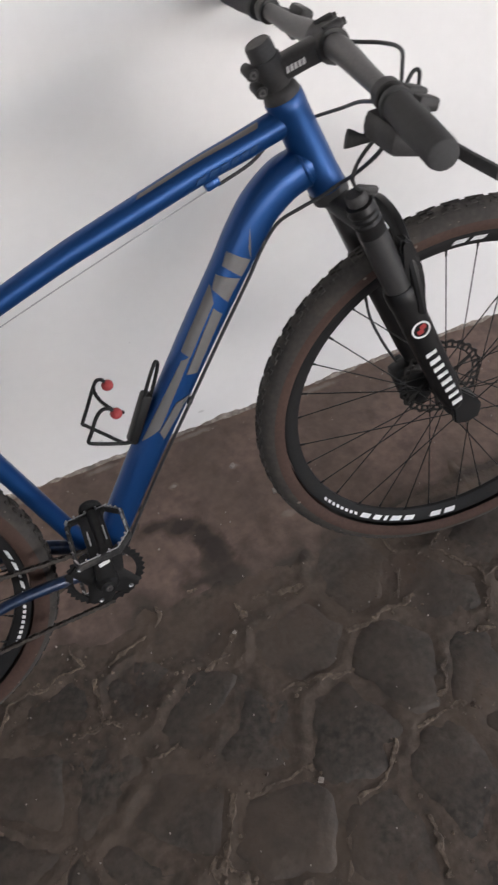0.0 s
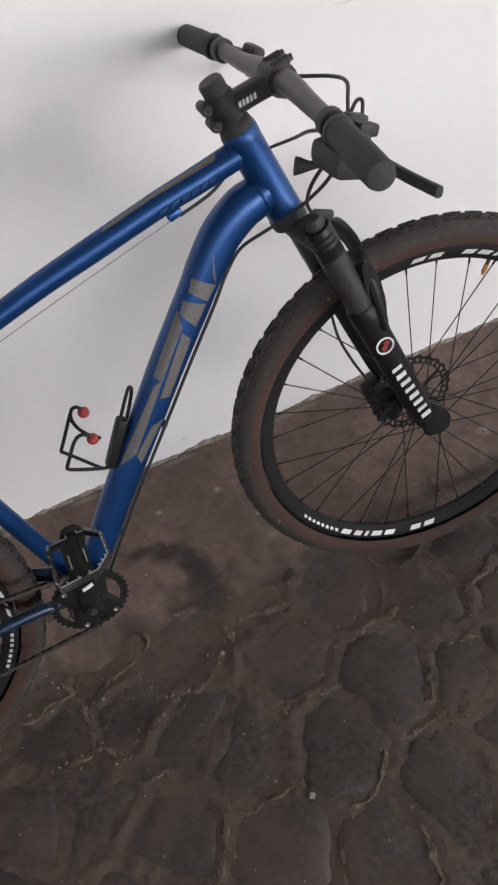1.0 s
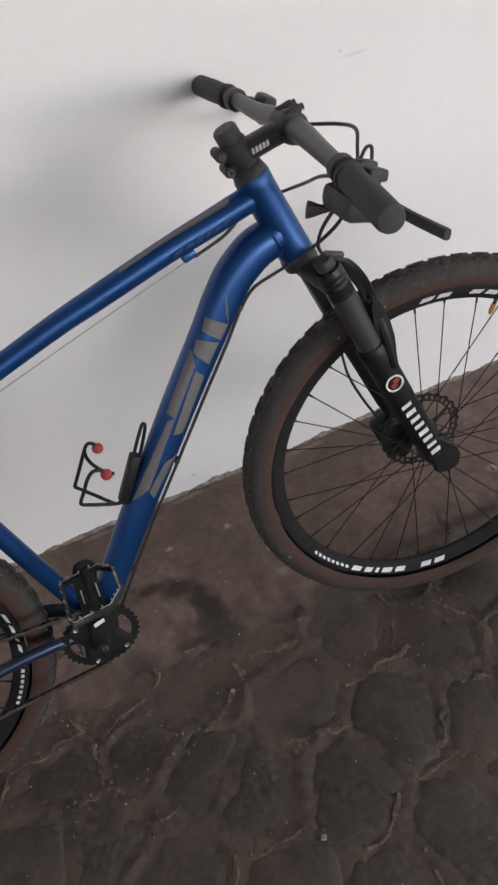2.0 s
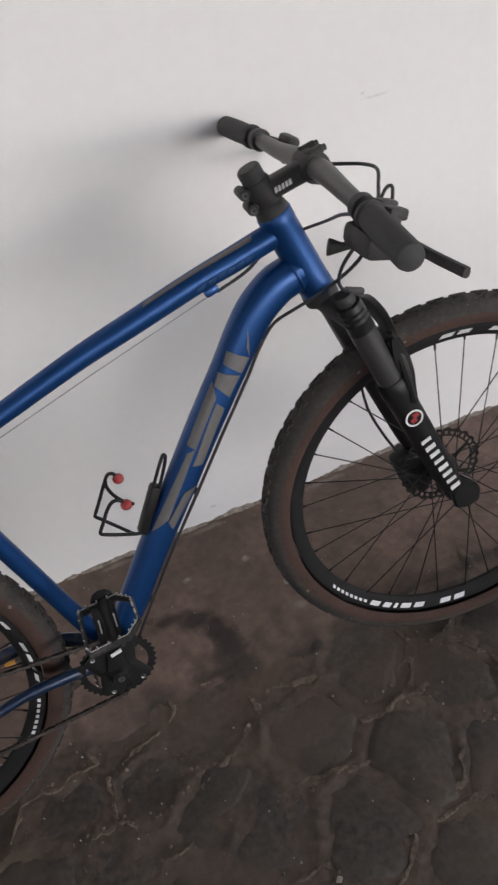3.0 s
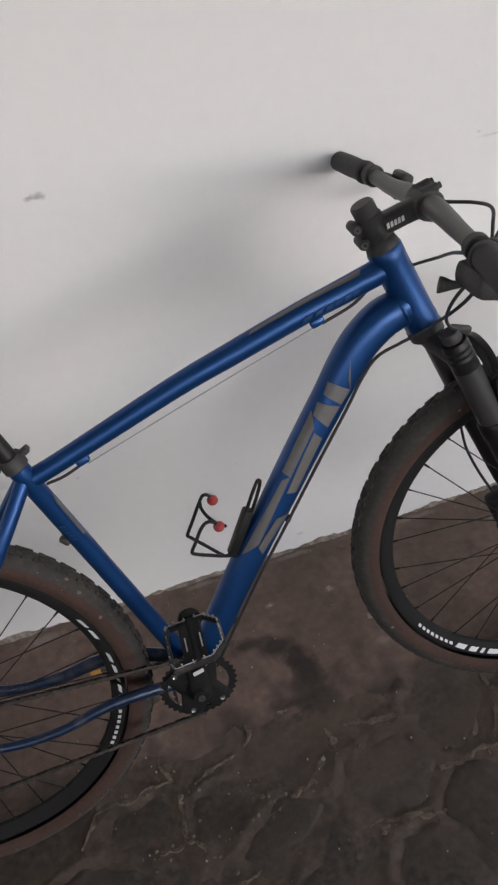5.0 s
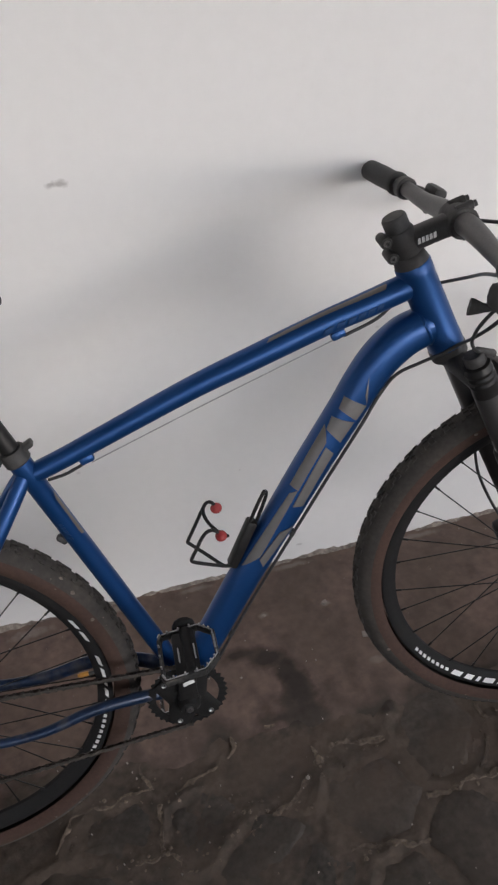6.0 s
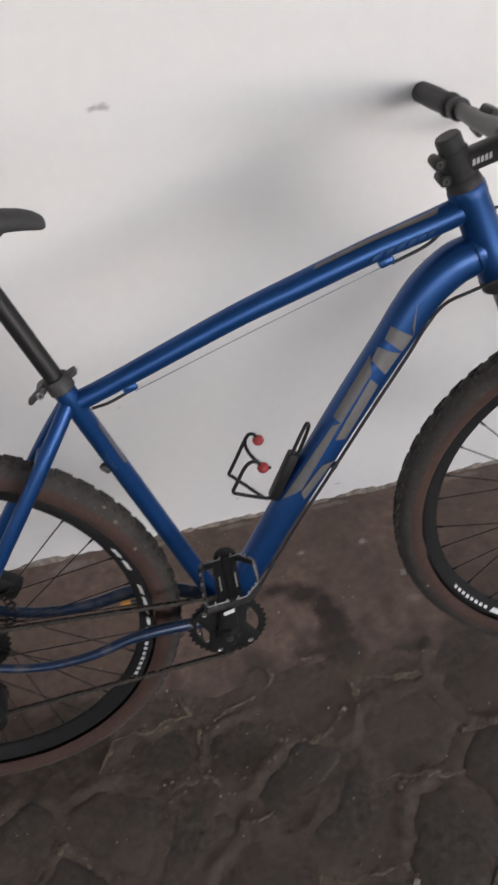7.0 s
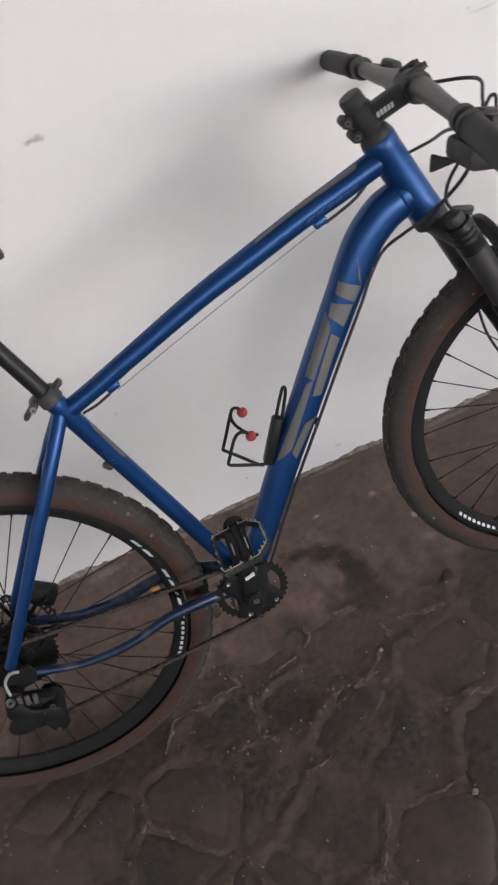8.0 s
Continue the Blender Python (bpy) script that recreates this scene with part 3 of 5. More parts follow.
def build_wheel(bike, hub, turn, front):
    out = Vector((0, -1, 0))
    bm = turned([(0.3165, -0.0135), (0.3165, -0.0115), (0.309, -0.0105), (0.309, 0.0105), (0.3165, 0.0115), (0.3170, 0.0140), (0.312, 0.0150), (0.303, 0.0106), (0.2945, 0.0068),
                 (0.2910, 0.0034), (0.2910, -0.0034), (0.2945, -0.0068), (0.303, -0.0106), (0.312, -0.0150)], hub, (0, -1, 0), 96)
    wheel = part("wheel", bm, RIM, bike, ("front" if front else "rear") + " spoked wheel with black rim and brown sidewalls")
    wheel.matrix_basis = turn
    # tyre casing, brown at the sides
    R, r = 0.3375, 0.0262
    profile = []
    for k in range(23):
        a = radians(-132 + 264 * k / 22)
        profile.append((R + r * math.cos(a), r * 1.03 * math.sin(a)))
    bm = turned(profile, hub, (0, -1, 0), 120, closed=False)
    gum = 4 if front else 5
    for i, f in enumerate(bm.faces):
        j = i % 22
        f.material_index = 1 if j < gum or j > 21 - gum else 0
    part("tyre", bm, RUBBER, wheel, "black knobbly tyre with brown sidewalls", more=(GUM,))
    # tread blocks
    bm = bmesh.new()
    verts, faces = [], []
    for ri, off in enumerate((-0.0112, -0.0072, -0.0025, 0.0025, 0.0072, 0.0112)):
        count = 116
        for k in range(count):
            if ri in (1, 2, 3, 4) and (k + ri) % 2:
                continue
            a = 2 * math.pi * (k + 0.5 * (ri % 2)) / count
            phi = math.asin(max(-1, min(1, off / r)))
            half_a, half_p, hgt = 0.0050 / 0.364, 0.0028 / r, 0.0026
            if ri in (0, 5):
                half_a, half_p, hgt = 0.0048 / 0.364, 0.0022 / r, 0.0024
            base = len(verts)
            for hh, g in ((-0.001, 1.12), (hgt, 0.88)):
                for sa, sp in ((-1, -1), (1, -1), (1, 1), (-1, 1)):
                    aa, pp = a + sa * half_a * g, phi + sp * half_p * g
                    rad = R + (r + hh) * math.cos(pp)
                    verts.append((hub[0] + rad * math.cos(aa), hub[1] - (r * 1.03 + hh) * math.sin(pp), hub[2] + rad * math.sin(aa)))
            faces += [tuple(base + q for q in f) for f in ((4, 5, 6, 7), (0, 1, 5, 4), (1, 2, 6, 5), (2, 3, 7, 6), (3, 0, 4, 7))]
    me = bpy.data.meshes.new("tread")
    me.from_pydata(verts, [], faces)
    me.materials.append(RUBBER)
    tread = new("tread", me)
    tread.parent = wheel
    tagged(tread, "black rubber tread blocks", kind="stuff")
    # flecks of dried mud on the sidewall
    verts, faces = [], []
    spat = random.Random(4 if front else 9)
    for _ in range(26 if front else 60):
        a, phi, q = spat.uniform(0, 6.283), radians(spat.uniform(38, 98)), 0.0008 + 0.0045 * spat.random() ** 2.5
        base = len(verts)
        for h, g in ((-0.0003, 1.0), (0.0007, 0.6)):
            for k in range(6):
                b = k * 1.0472
                aa, pp = a + g * q * spat.uniform(0.8, 1.5) * math.cos(b) / 0.35, phi + g * q * spat.uniform(0.7, 1.2) * math.sin(b) / r
                rad = R + (r + h) * math.cos(pp)
                verts.append((hub[0] + rad * math.cos(aa), hub[1] - (r * 1.03 + h) * math.sin(pp), hub[2] + rad * math.sin(aa)))
        faces += [(base + k, base + (k + 1) % 6, base + 6 + (k + 1) % 6, base + 6 + k) for k in range(6)]
        faces.append(tuple(base + 6 + k for k in range(6)))
    me = bpy.data.meshes.new("dried_mud")
    me.from_pydata(verts, [], faces)
    me.materials.append(MUD)
    mud = new("dried_mud", me)
    mud.parent = wheel
    tagged(mud, "flecks of pale dried mud", kind="stuff")
    # hub
    half = 0.050 if front else 0.065
    bm = rod(hub + out * -half, hub + out * half, [(0, 0.007), (0.06, 0.007), (0.07, 0.014), (0.18, 0.016), (0.19, 0.029), (0.215, 0.029), (0.25, 0.016), (0.5, 0.0145),
             (0.75, 0.016), (0.785, 0.029), (0.81, 0.029), (0.82, 0.016), (0.93, 0.014), (0.94, 0.007), (1, 0.007)], 24)
    part("hub", bm, BLACK, wheel)
    # spokes, crossed in pairs on the two flanges
    flange = half * 0.6
    meshes = {}
    for s in (1, -1):
        for lead in (1, -1):
            a0 = radians(62) * lead
            start = hub + Vector((0.0275 * math.cos(a0), -s * flange, 0.0275 * math.sin(a0)))
            end = hub + Vector((0.294, -s * 0.003, 0))
            bm = tube(start, end, 0.0011, segs=6)
            sweep(bm, [end - (end - start).normalized() * 0.012, end], 0.0021, segs=6)
            me = bpy.data.meshes.new("spoke")
            bm.to_mesh(me)
            bm.free()
            me.materials.append(SPOKE)
            meshes[s, lead] = me
    shift = radians(4.0 if front else 7.0)
    for k in range(32):
        s, lead = (1, -1)[k % 2], (1, -1)[(k // 2) % 2]
        share("spoke", meshes[s, lead], wheel, about(hub, (0, 1, 0), -(shift + 2 * math.pi * k / 32)))
    # brake disc on the left with vent holes left open between its arms
    w = -0.046 if front else -0.052
    bm = bmesh.new()
    for lo, hi, wave, face in ((0.0745, 0.0800, 0.0022, 1), (0.0640, 0.0672, 0.0, 1)):
        loops = []
        for k in range(144):
            a = 2 * math.pi * k / 144
            d = Vector((math.cos(a), 0, math.sin(a)))
            push = wave * math.cos(24 * a)
            loops.append([bm.verts.new(hub + out * (w + o) + d * rr) for o, rr in ((-0.001, lo + push * 0.6), (-0.001, hi + push), (0.001, hi + push), (0.001, lo + push * 0.6))])
        for l0, l1 in zip(loops, loops[1:] + loops[:1]):
            for q in range(4):
                bm.faces.new((l0[q], l0[(q + 1) % 4], l1[(q + 1) % 4], l1[q]))
    for k in range(36):
        a = 2 * math.pi * k / 36
        d0, d1 = Vector((math.cos(a), 0, math.sin(a))), Vector((math.cos(a + 0.04), 0, math.sin(a + 0.04)))
        sweep(bm, [hub + out * w + d0 * 0.066, hub + out * w + d1 * 0.076], 0.0028, 0.001, 6, side=(0, 1, 0))
    for k in range(6):
        a = 2 * math.pi * k / 6
        d0, d1 = Vector((math.cos(a), 0, math.sin(a))), Vector((math.cos(a + 0.5), 0, math.sin(a + 0.5)))
        am = bmesh.new()
        sweep(am, [hub + out * w + d0 * 0.020, hub + out * w + d1 * 0.068], 0.0045, 0.001, 6, side=(0, 1, 0))
        part("disc_arm", am, DARK_STEEL, wheel)
    part("brake_disc", bm, DARK_STEEL, wheel, "dark steel brake disc")
    # valve with its brass cap
    a = radians(63.4 if front else -2.0)
    d = Vector((math.cos(a), 0, math.sin(a)))
    part("valve", rod(hub + d * 0.293, hub + d * 0.279, [(0, 0.0035), (1, 0.003)], 10), BLACK, wheel)
    part("valve_cap", rod(hub + d * 0.281, hub + d * 0.263, [(0, 0.0042), (0.75, 0.0042), (0.85, 0.003), (1, 0.0026)], 12), BRASS, wheel, "brass valve cap")
    build_rim_print(wheel, hub, front)
    if not front:
        build_cassette(wheel, hub)


def build_rim_print(wheel, hub, front):
    def bar(a0, a1, r0, r1, lean):
        bm = bmesh.new()
        lo, hi = [], []
        for k in range(4):
            t = k / 3
            for rr, acc in ((r0, lo), (r1, hi)):
                a = a0 + (a1 - a0) * t + (lean if rr == r1 else 0)
                off = 0.0106 + (rr - 0.303) * (0.49 if rr > 0.303 else 0.45)
                acc.append(bm.verts.new((hub[0] + rr * math.cos(a), hub[1] - off - 0.0008, hub[2] + rr * math.sin(a))))
        for k in range(3):
            bm.faces.new((lo[k], lo[k + 1], hi[k + 1], hi[k]))
        part("rim_print", bm, WHITE, wheel, "white printed bar")

    for base in ((radians(-149), radians(31)) if front else (radians(-38), radians(142))):
        for i in range(8):
            a = base + radians(1.0 + i * 2.35)
            bar(a, a + radians(1.45), 0.3030, 0.3082, radians(0.3))
        low, high = (0.3010, 0.3100) if front else (0.3035, 0.3092)
        for a0, a1 in ((21.5, 25.6), (27.4, 30.6), (32.2, 33.6), (35.2, 39.4), (41.0, 45.0), (52.0, 56.2), (57.8, 62.0)):
            bar(base + radians(a0), base + radians(a1), low, high, radians(-0.9))


def build_cassette(wheel, hub):
    out = Vector((0, -1, 0))
    radii = (0.075, 0.066, 0.058, 0.051, 0.045, 0.039, 0.033, 0.027)
    for k, rr in enumerate(radii):
        c = hub + out * (0.022 + k * 0.0042)
        teeth = int(rr * 2 * math.pi / 0.0127)
        profile = []
        for i in range(teeth * 2):
            a = math.pi * i / teeth
            q = rr + (0.0025 if i % 2 else -0.0025)
            profile.append((q * math.cos(a), q * math.sin(a)))
        bm = slab(profile, 0.0018, frame_of(c, (1, 0, 0), (0, 0, 1)))
        part("sprocket", bm, DARK_STEEL, wheel, smooth=False)


def build_cockpit(bike):
    bar_mid = P(0.499, 0.998)
    # spacers and the tall cap above the stem
    bm = rod(on_axis(0.138), on_axis(0.156), [(0, 0.0235), (0.2, 0.025), (0.85, 0.022), (1, 0.020)], 24)
    rod(on_axis(0.150), on_axis(0.213), [(0, 0.0165), (0.62, 0.0165), (0.625, 0.0172), (0.95, 0.0172), (1, 0.0150)], 24, bm)
    part("headset", bm, BLACK, bike, "black headset and steerer cap")
    # stem
    c = on_axis(0.172)
    bm = rod(on_axis(0.152), on_axis(0.193), [(0, 0.0185), (0.06, 0.0198), (0.94, 0.0198), (1, 0.0185)], 22)
    sweep(bm, spline([tuple(c), tuple(c + (bar_mid - c) * 0.5), tuple(bar_mid - (bar_mid - c).normalized() * 0.006)], 4), [0.0150] * 9, [0.018, 0.017, 0.016, 0.0155, 0.015, 0.0155, 0.017, 0.019, 0.020], 14, power=3)
    rod(P(bar_mid.x, bar_mid.z, -0.023), P(bar_mid.x, bar_mid.z, 0.023), [(0, 0.0205), (0.05, 0.0215), (0.95, 0.0215), (1, 0.0205)], 20, bm)
    stem = part("stem", bm, BLACK, bike, "black alloy stem")
    stem.matrix_basis = STEER
    ahead = (bar_mid - c).normalized()
    up = Vector((-ahead.z, 0, ahead.x))
    for a in (0.026, -0.006):
        q = on_axis(0.158 + (0.030 if a > 0 else 0.006)) - Vector((0.94, 0, 0.326)) * 0.0235
        bm = rod(q + Vector((0, 0.014, 0)), q + Vector((0, -0.016, 0)), [(0, 0.0075), (0.9, 0.0085), (1, 0.0075)], 16)
        part("pinch_lug", bm, BLACK, stem)
        part("pinch_bolt", turned([(0.0022, 0), (0.0048, 0), (0.0045, 0.0022), (0.0026, 0.0022)], q + Vector((0, -0.016, 0)), (0, -1, 0), 20), ALLOY, stem, "grey bolt head")
    for k in range(5):
        q = c + ahead * (0.016 + k * 0.0055) + up * 0.0008 + Vector((0, -0.0185, 0))
        bm = slab([(-0.0024, -0.0035), (0.0016, -0.003), (0.0024, 0.0042), (-0.0012, 0.0036)], 0.001, frame_of(q, tuple(ahead), tuple(up)))
        part("printed_bar", bm, WHITE, stem, "white printed bar")
    for s in (1, -1):
        for z in (1, -1):
            q = bar_mid + up * (0.018 * z) + Vector((0, -s * 0.014, 0))
            part("faceplate_bolt", rod(q - ahead * 0.004, q + ahead * 0.024, [(0, 0.0065), (0.8, 0.0065), (0.85, 0.0045), (1, 0.0045)], 12), BLACK, stem)
    # handlebar, thick in the middle
    pts = spline([(0.4725, 0.340, 1.003, 0.0111), (0.487, 0.20, 1.001, 0.0111), (0.493, 0.12, 0.997, 0.0126), (0.499, 0.05, 0.998, 0.0150), (0.499, 0.0, 0.998, 0.0150),
                  (0.499, -0.05, 0.998, 0.0150), (0.493, -0.12, 0.995, 0.0126), (0.487, -0.20, 0.990, 0.0111), (0.4725, -0.340, 0.982, 0.0111)], 6)
    bm = bmesh.new()
    sweep(bm, [p[:3] for p in pts], [p[3] for p in pts], None, 18, side=(1, 0, 0))
    bar = part("handlebar", bm, ALLOY, bike, "grey alloy handlebar")
    bar.matrix_basis = STEER
    for s in (1, -1):
        a, b = Vector((0.485, -s * 0.215, 0.9955 - s * 0.006)), Vector((0.4715, -s * 0.346, 0.9925 - s * 0.0105))
        bm = rod(a, b, [(0, 0.0165), (0.02, 0.0185), (0.07, 0.0185), (0.08, 0.0160), (0.5, 0.0172), (0.94, 0.0165), (0.985, 0.0150), (1, 0.0120)], 24)
        part("grip", bm, GRIP, bar, "black rubber grip")
        # lever clamp and blade
        q = Vector((0.488, -s * 0.194, 0.9955 - s * 0.005))
        d = (b - a).normalized()
        bm = rod(q - d * 0.009, q + d * 0.009, [(0, 0.0155), (0.1, 0.017), (0.9, 0.017), (1, 0.0155)], 20)
        block((0.030, 0.026, 0.022), Matrix.Translation(q + Vector((0.018, s * 0.004, -0.010))) @ pose(0, 0, 0, 0, 25, 0), 0.008, bm)
        block((0.022, 0.030 if s > 0 else 0.050, 0.018), Matrix.Translation(q + (Vector((0.013, -0.004, -0.008)) if s > 0 else Vector((0.036, -0.036, -0.004)))) @ pose(0, 0, 0, 0, 25, 0), 0.007, bm)
        part("lever_body", bm, BLACK, bar)
        blade = spline([tuple(q + Vector((u, -s * w, v))) for u, w, v in ((0.024, -0.002, -0.020), (0.041, 0.022, -0.044), (0.054, 0.060, -0.055), (0.064, 0.119, -0.0590))], 5)
        bm = bmesh.new()
        sweep(bm, blade, [0.0050] * len(blade), [0.0066] * len(blade), 12, side=(0, 0, 1), power=3)
        part("brake_lever", bm, BLACK, bar)
    # shifter pod under the right side, with its thumb paddle
    q = Vector((0.488, -0.188, 0.984))
    bm = block((0.050, 0.078, 0.032), Matrix.Translation(q + Vector((0.000, -0.026, -0.026))) @ pose(0, 0, 0, 0, 15, 0), 0.011)
    block((0.026, 0.060, 0.018), Matrix.Translation(q + Vector((0.016, -0.022, -0.002))) @ pose(0, 0, 0, 0, 15, 0), 0.008, bm)
    part("shifter", bm, BLACK, bar, "black trigger shifter")
    # ribbed cable adjuster and the clamp's ridge above it
    a, b = q + Vector((0.002, 0.016, -0.034)), q + Vector((-0.004, 0.040, -0.040))
    part("barrel_adjuster", rod(a, b, [(0, 0.008), (0.15, 0.0085), (0.2, 0.0072), (0.35, 0.0085), (0.4, 0.0072), (0.55, 0.0085), (0.6, 0.0072), (0.75, 0.0080), (1, 0.0045)], 14), BLACK, bar)
    for w, rise in ((-0.014, 0.006), (-0.040, 0.003)):
        part("pod_rib", block((0.026, 0.020, 0.014), Matrix.Translation(q + Vector((0.024, w, rise))) @ pose(0, 0, 0, 0, 20, 8), 0.0035), BLACK, bar)
    bm = bmesh.new()
    c = spline([tuple(q + Vector((-0.008, 0.0, -0.036))), tuple(q + Vector((-0.028, 0.004, -0.036))), tuple(q + Vector((-0.045, 0.006, -0.032)))], 4)
    sweep(bm, c, [0.005, 0.005, 0.005, 0.0055, 0.006, 0.0075, 0.009, 0.0105, 0.011], [0.004] * 9, 10, side=(0, 1, 0))
    part("thumb_paddle", bm, BLACK, bar)


def build_drive(bike):
    out = Vector((0, -1, 0))
    c = BB + out * 0.048
    teeth = 34
    ring = []
    for i in range(teeth * 2):
        a = math.pi * i / teeth
        q = 0.0655 + (0.0026 if i % 2 else -0.0022)
        ring.append((q, a))
    bm = bmesh.new()
    rows = []
    for q, a in ring:
        d = Vector((math.cos(a), 0, math.sin(a)))
        rows.append([bm.verts.new(c + d * x + out * o) for x, o in ((0.053, -0.0015), (q, -0.0008), (q, 0.0008), (0.053, 0.0015))])
    k = len(rows)
    for i in range(k):
        for j in range(4):
            bm.faces.new((rows[i][j], rows[i][(j + 1) % 4], rows[(i + 1) % k][(j + 1) % 4], rows[(i + 1) % k][j]))
    drive = part("crankset", bm, OILY, bike, "black crankset with one chainring", smooth=False)
    # spider arms
    for k in range(4):
        a = radians((66, 130, 246, 310)[k])
        d = Vector((math.cos(a), 0, math.sin(a)))
        bm = bmesh.new()
        sweep(bm, [c + d * 0.008 + out * 0.006, c + d * 0.060 + out * 0.003], [0.030, 0.018], [0.004, 0.003], 10, side=(0, 1, 0), power=3)
        part("spider_arm", bm, OILY, drive)
        q = c + d * 0.052 + out * 0.005
        part("chainring_bolt", turned([(0.0, 0.002), (0.0018, 0.0012), (0.0040, 0.003), (0.0046, 0.0015), (0.0046, -0.002), (0.0, -0.002)], q, (0, -1, 0), 14), STEEL, drive, "steel bolt head")
    part("bolt_cap", rod(c + out * 0.004, c + out * 0.030, [(0, 0.022), (0.6, 0.020), (0.8, 0.016), (1, 0.013)], 20), OILY, drive)
    part("crank_bolt", turned([(0.002, 0), (0.006, 0.0005), (0.006, 0.004), (0.002, 0.004)], c + out * 0.029, (0, -1, 0), 16), STEEL, drive)
    # crank arms: the right one up, the left one down
    tip = P(0.026, 0.476, 0.074)
    for s, end in ((1, tip), (-1, P(BB.x - 0.020, BB.z - 0.173, -0.074))):
        a = P(BB.x, BB.z, s * 0.062)
        dirn = (end - a).normalized()
        bm = bmesh.new()
        sweep(bm, [a - dirn * 0.016, a - dirn * 0.012, a, a + dirn * 0.05, a + dirn * 0.13, end, end + dirn * 0.010, end + dirn * 0.015], [0.010, 0.015, 0.0175, 0.0150, 0.0150, 0.0185, 0.015, 0.008],
              [0.006, 0.008, 0.0095, 0.008, 0.0075, 0.0078, 0.0065, 0.004], 14, side=(0, 1, 0), power=3)
        part("crank_arm", bm, OILY, drive)
        build_pedal(bike, end, s)
    bm = slab([(-0.010, -0.0045), (0.009, -0.0035), (0.010, 0.004), (-0.009, 0.003)], 0.001, frame_of(P(0.014, 0.362, 0.0785), (1, 0, 0.2), (0, 0, 1)))
    part("printed_bar", bm, WHITE, drive, "white printed bar")
    bm = block((0.052, 0.030, 0.040), Matrix.Translation(P(-0.352, 0.402, -0.060)) @ pose(0, 0, 0, 0, 40, 0), 0.008)
    part("rear_brake_caliper", bm, OILY, bike)
    build_chain(bike)
    build_derailleur(bike)


def build_pedal(bike, end, s):
    w0, w1 = end + Vector((0, -s * 0.010, 0)), end + Vector((0, -s * 0.104, 0))
    tilt = pose(0, 0, 0, 0, -5 if s > 0 else -10, 0)
    mid = (w0 + w1) / 2
    m = Matrix.Translation(mid) @ tilt
    bm = rod(w0 + Vector((0, s * 0.012, 0)), w1, [(0, 0.0055), (0.12, 0.0055), (0.13, 0.010), (0.5, 0.0078), (0.90, 0.0078), (0.92, 0.0105), (0.97, 0.0105), (1, 0.008)], 16)
    pedal = part("pedal", bm, OILY, bike, "black platform pedal with pins")
    bm = bmesh.new()
    x, y = 0.041, 0.046
    loop = [(-x, -y * 0.8), (-x * 0.9, -y), (x * 0.5, -y), (x, -y * 0.55), (x, y * 0.55), (x * 0.5, y), (-x * 0.9, y), (-x, y * 0.8)]
    pts = [m @ Vector((px, py, 0)) for px, py in loop]
    for a, b in zip(pts, pts[1:] + pts[:1]):
        d = (b - a).normalized()
        sweep(bm, [a - d * 0.002, b + d * 0.002], 0.0060, 0.0032, 8, side=tuple(m.to_3x3() @ d.cross(Vector((0, 0, 1)))), power=3)
    part("pedal_cage", bm, WORN, pedal, "worn black cage")
    bm = block((0.036, 0.088, 0.009), m @ pose(-0.004, 0, 0), 0.003)
    part("pedal_body", bm, OILY, pedal)
    for px in (-0.014, 0.010):
        part("worn_edge", block((0.0022, 0.030, 0.0012), m @ pose(px, -s * 0.006, 0.0056), 0.0004), STEEL, pedal, "bright worn edge")
    em = bmesh.new()
    for a, b in zip(pts[1:6], pts[2:7]):
        lift = m.to_3x3() @ Vector((0, 0, 0.0058))
        sweep(em, [a + lift, a + (b - a) * 0.5 + lift * 1.04, b + lift], [0.0012, 0.0018, 0.0011], 0.0007, 6)
    part("worn_rim", em, DULL, pedal, "bare worn metal edge")
    pm = bmesh.new()
    for i, (a, b) in enumerate(zip(pts, pts[1:] + pts[:1])):
        for t in (0.2, 0.5, 0.8):
            q = a + (b - a) * t
            rod(q, q + m.to_3x3() @ Vector((0, 0, 0.0105)), [(0, 0.0016), (1, 0.0014)], 6, pm)
    tagged(part("pedal_pins", pm, STEEL, pedal, "steel grip pins"), kind="stuff")


def build_chain(bike):
    bm = bmesh.new()
    lower_a, lower_b = P(BB.x - 0.004, BB.z - 0.068, 0.048), P(HUB_R.x + 0.020, 0.205, 0.046)
    upper_a, upper_b = P(BB.x - 0.010, BB.z + 0.068, 0.048), P(HUB_R.x + 0.0, HUB_R.z + 0.046, 0.042)
    for a, b in ((lower_a, lower_b), (upper_a, upper_b)):
        n = int((b - a).length / 0.0127)
        d = (b - a).normalized()
        for i in range(n):
            q = a + d * (0.0127 * (i + 0.5))
            wid = 0.0032 if i % 2 else 0.0022
            for s in (1, -1):
                o = Vector((0, -s * wid, 0))
                sweep(bm, [q + o - d * 0.0085, q + o, q + o + d * 0.0085], [0.0042, 0.0030, 0.0042], [0.0006] * 3, 6, side=(0, 1, 0))
            rod(q - d * 0.0063 + Vector((0, wid, 0)), q - d * 0.0063 + Vector((0, -wid, 0)), [(0, 0.0036), (1, 0.0036)], 6, bm)
    tagged(part("chain", bm, CHAIN, bike, "dark oily chain", smooth=False), kind="stuff")


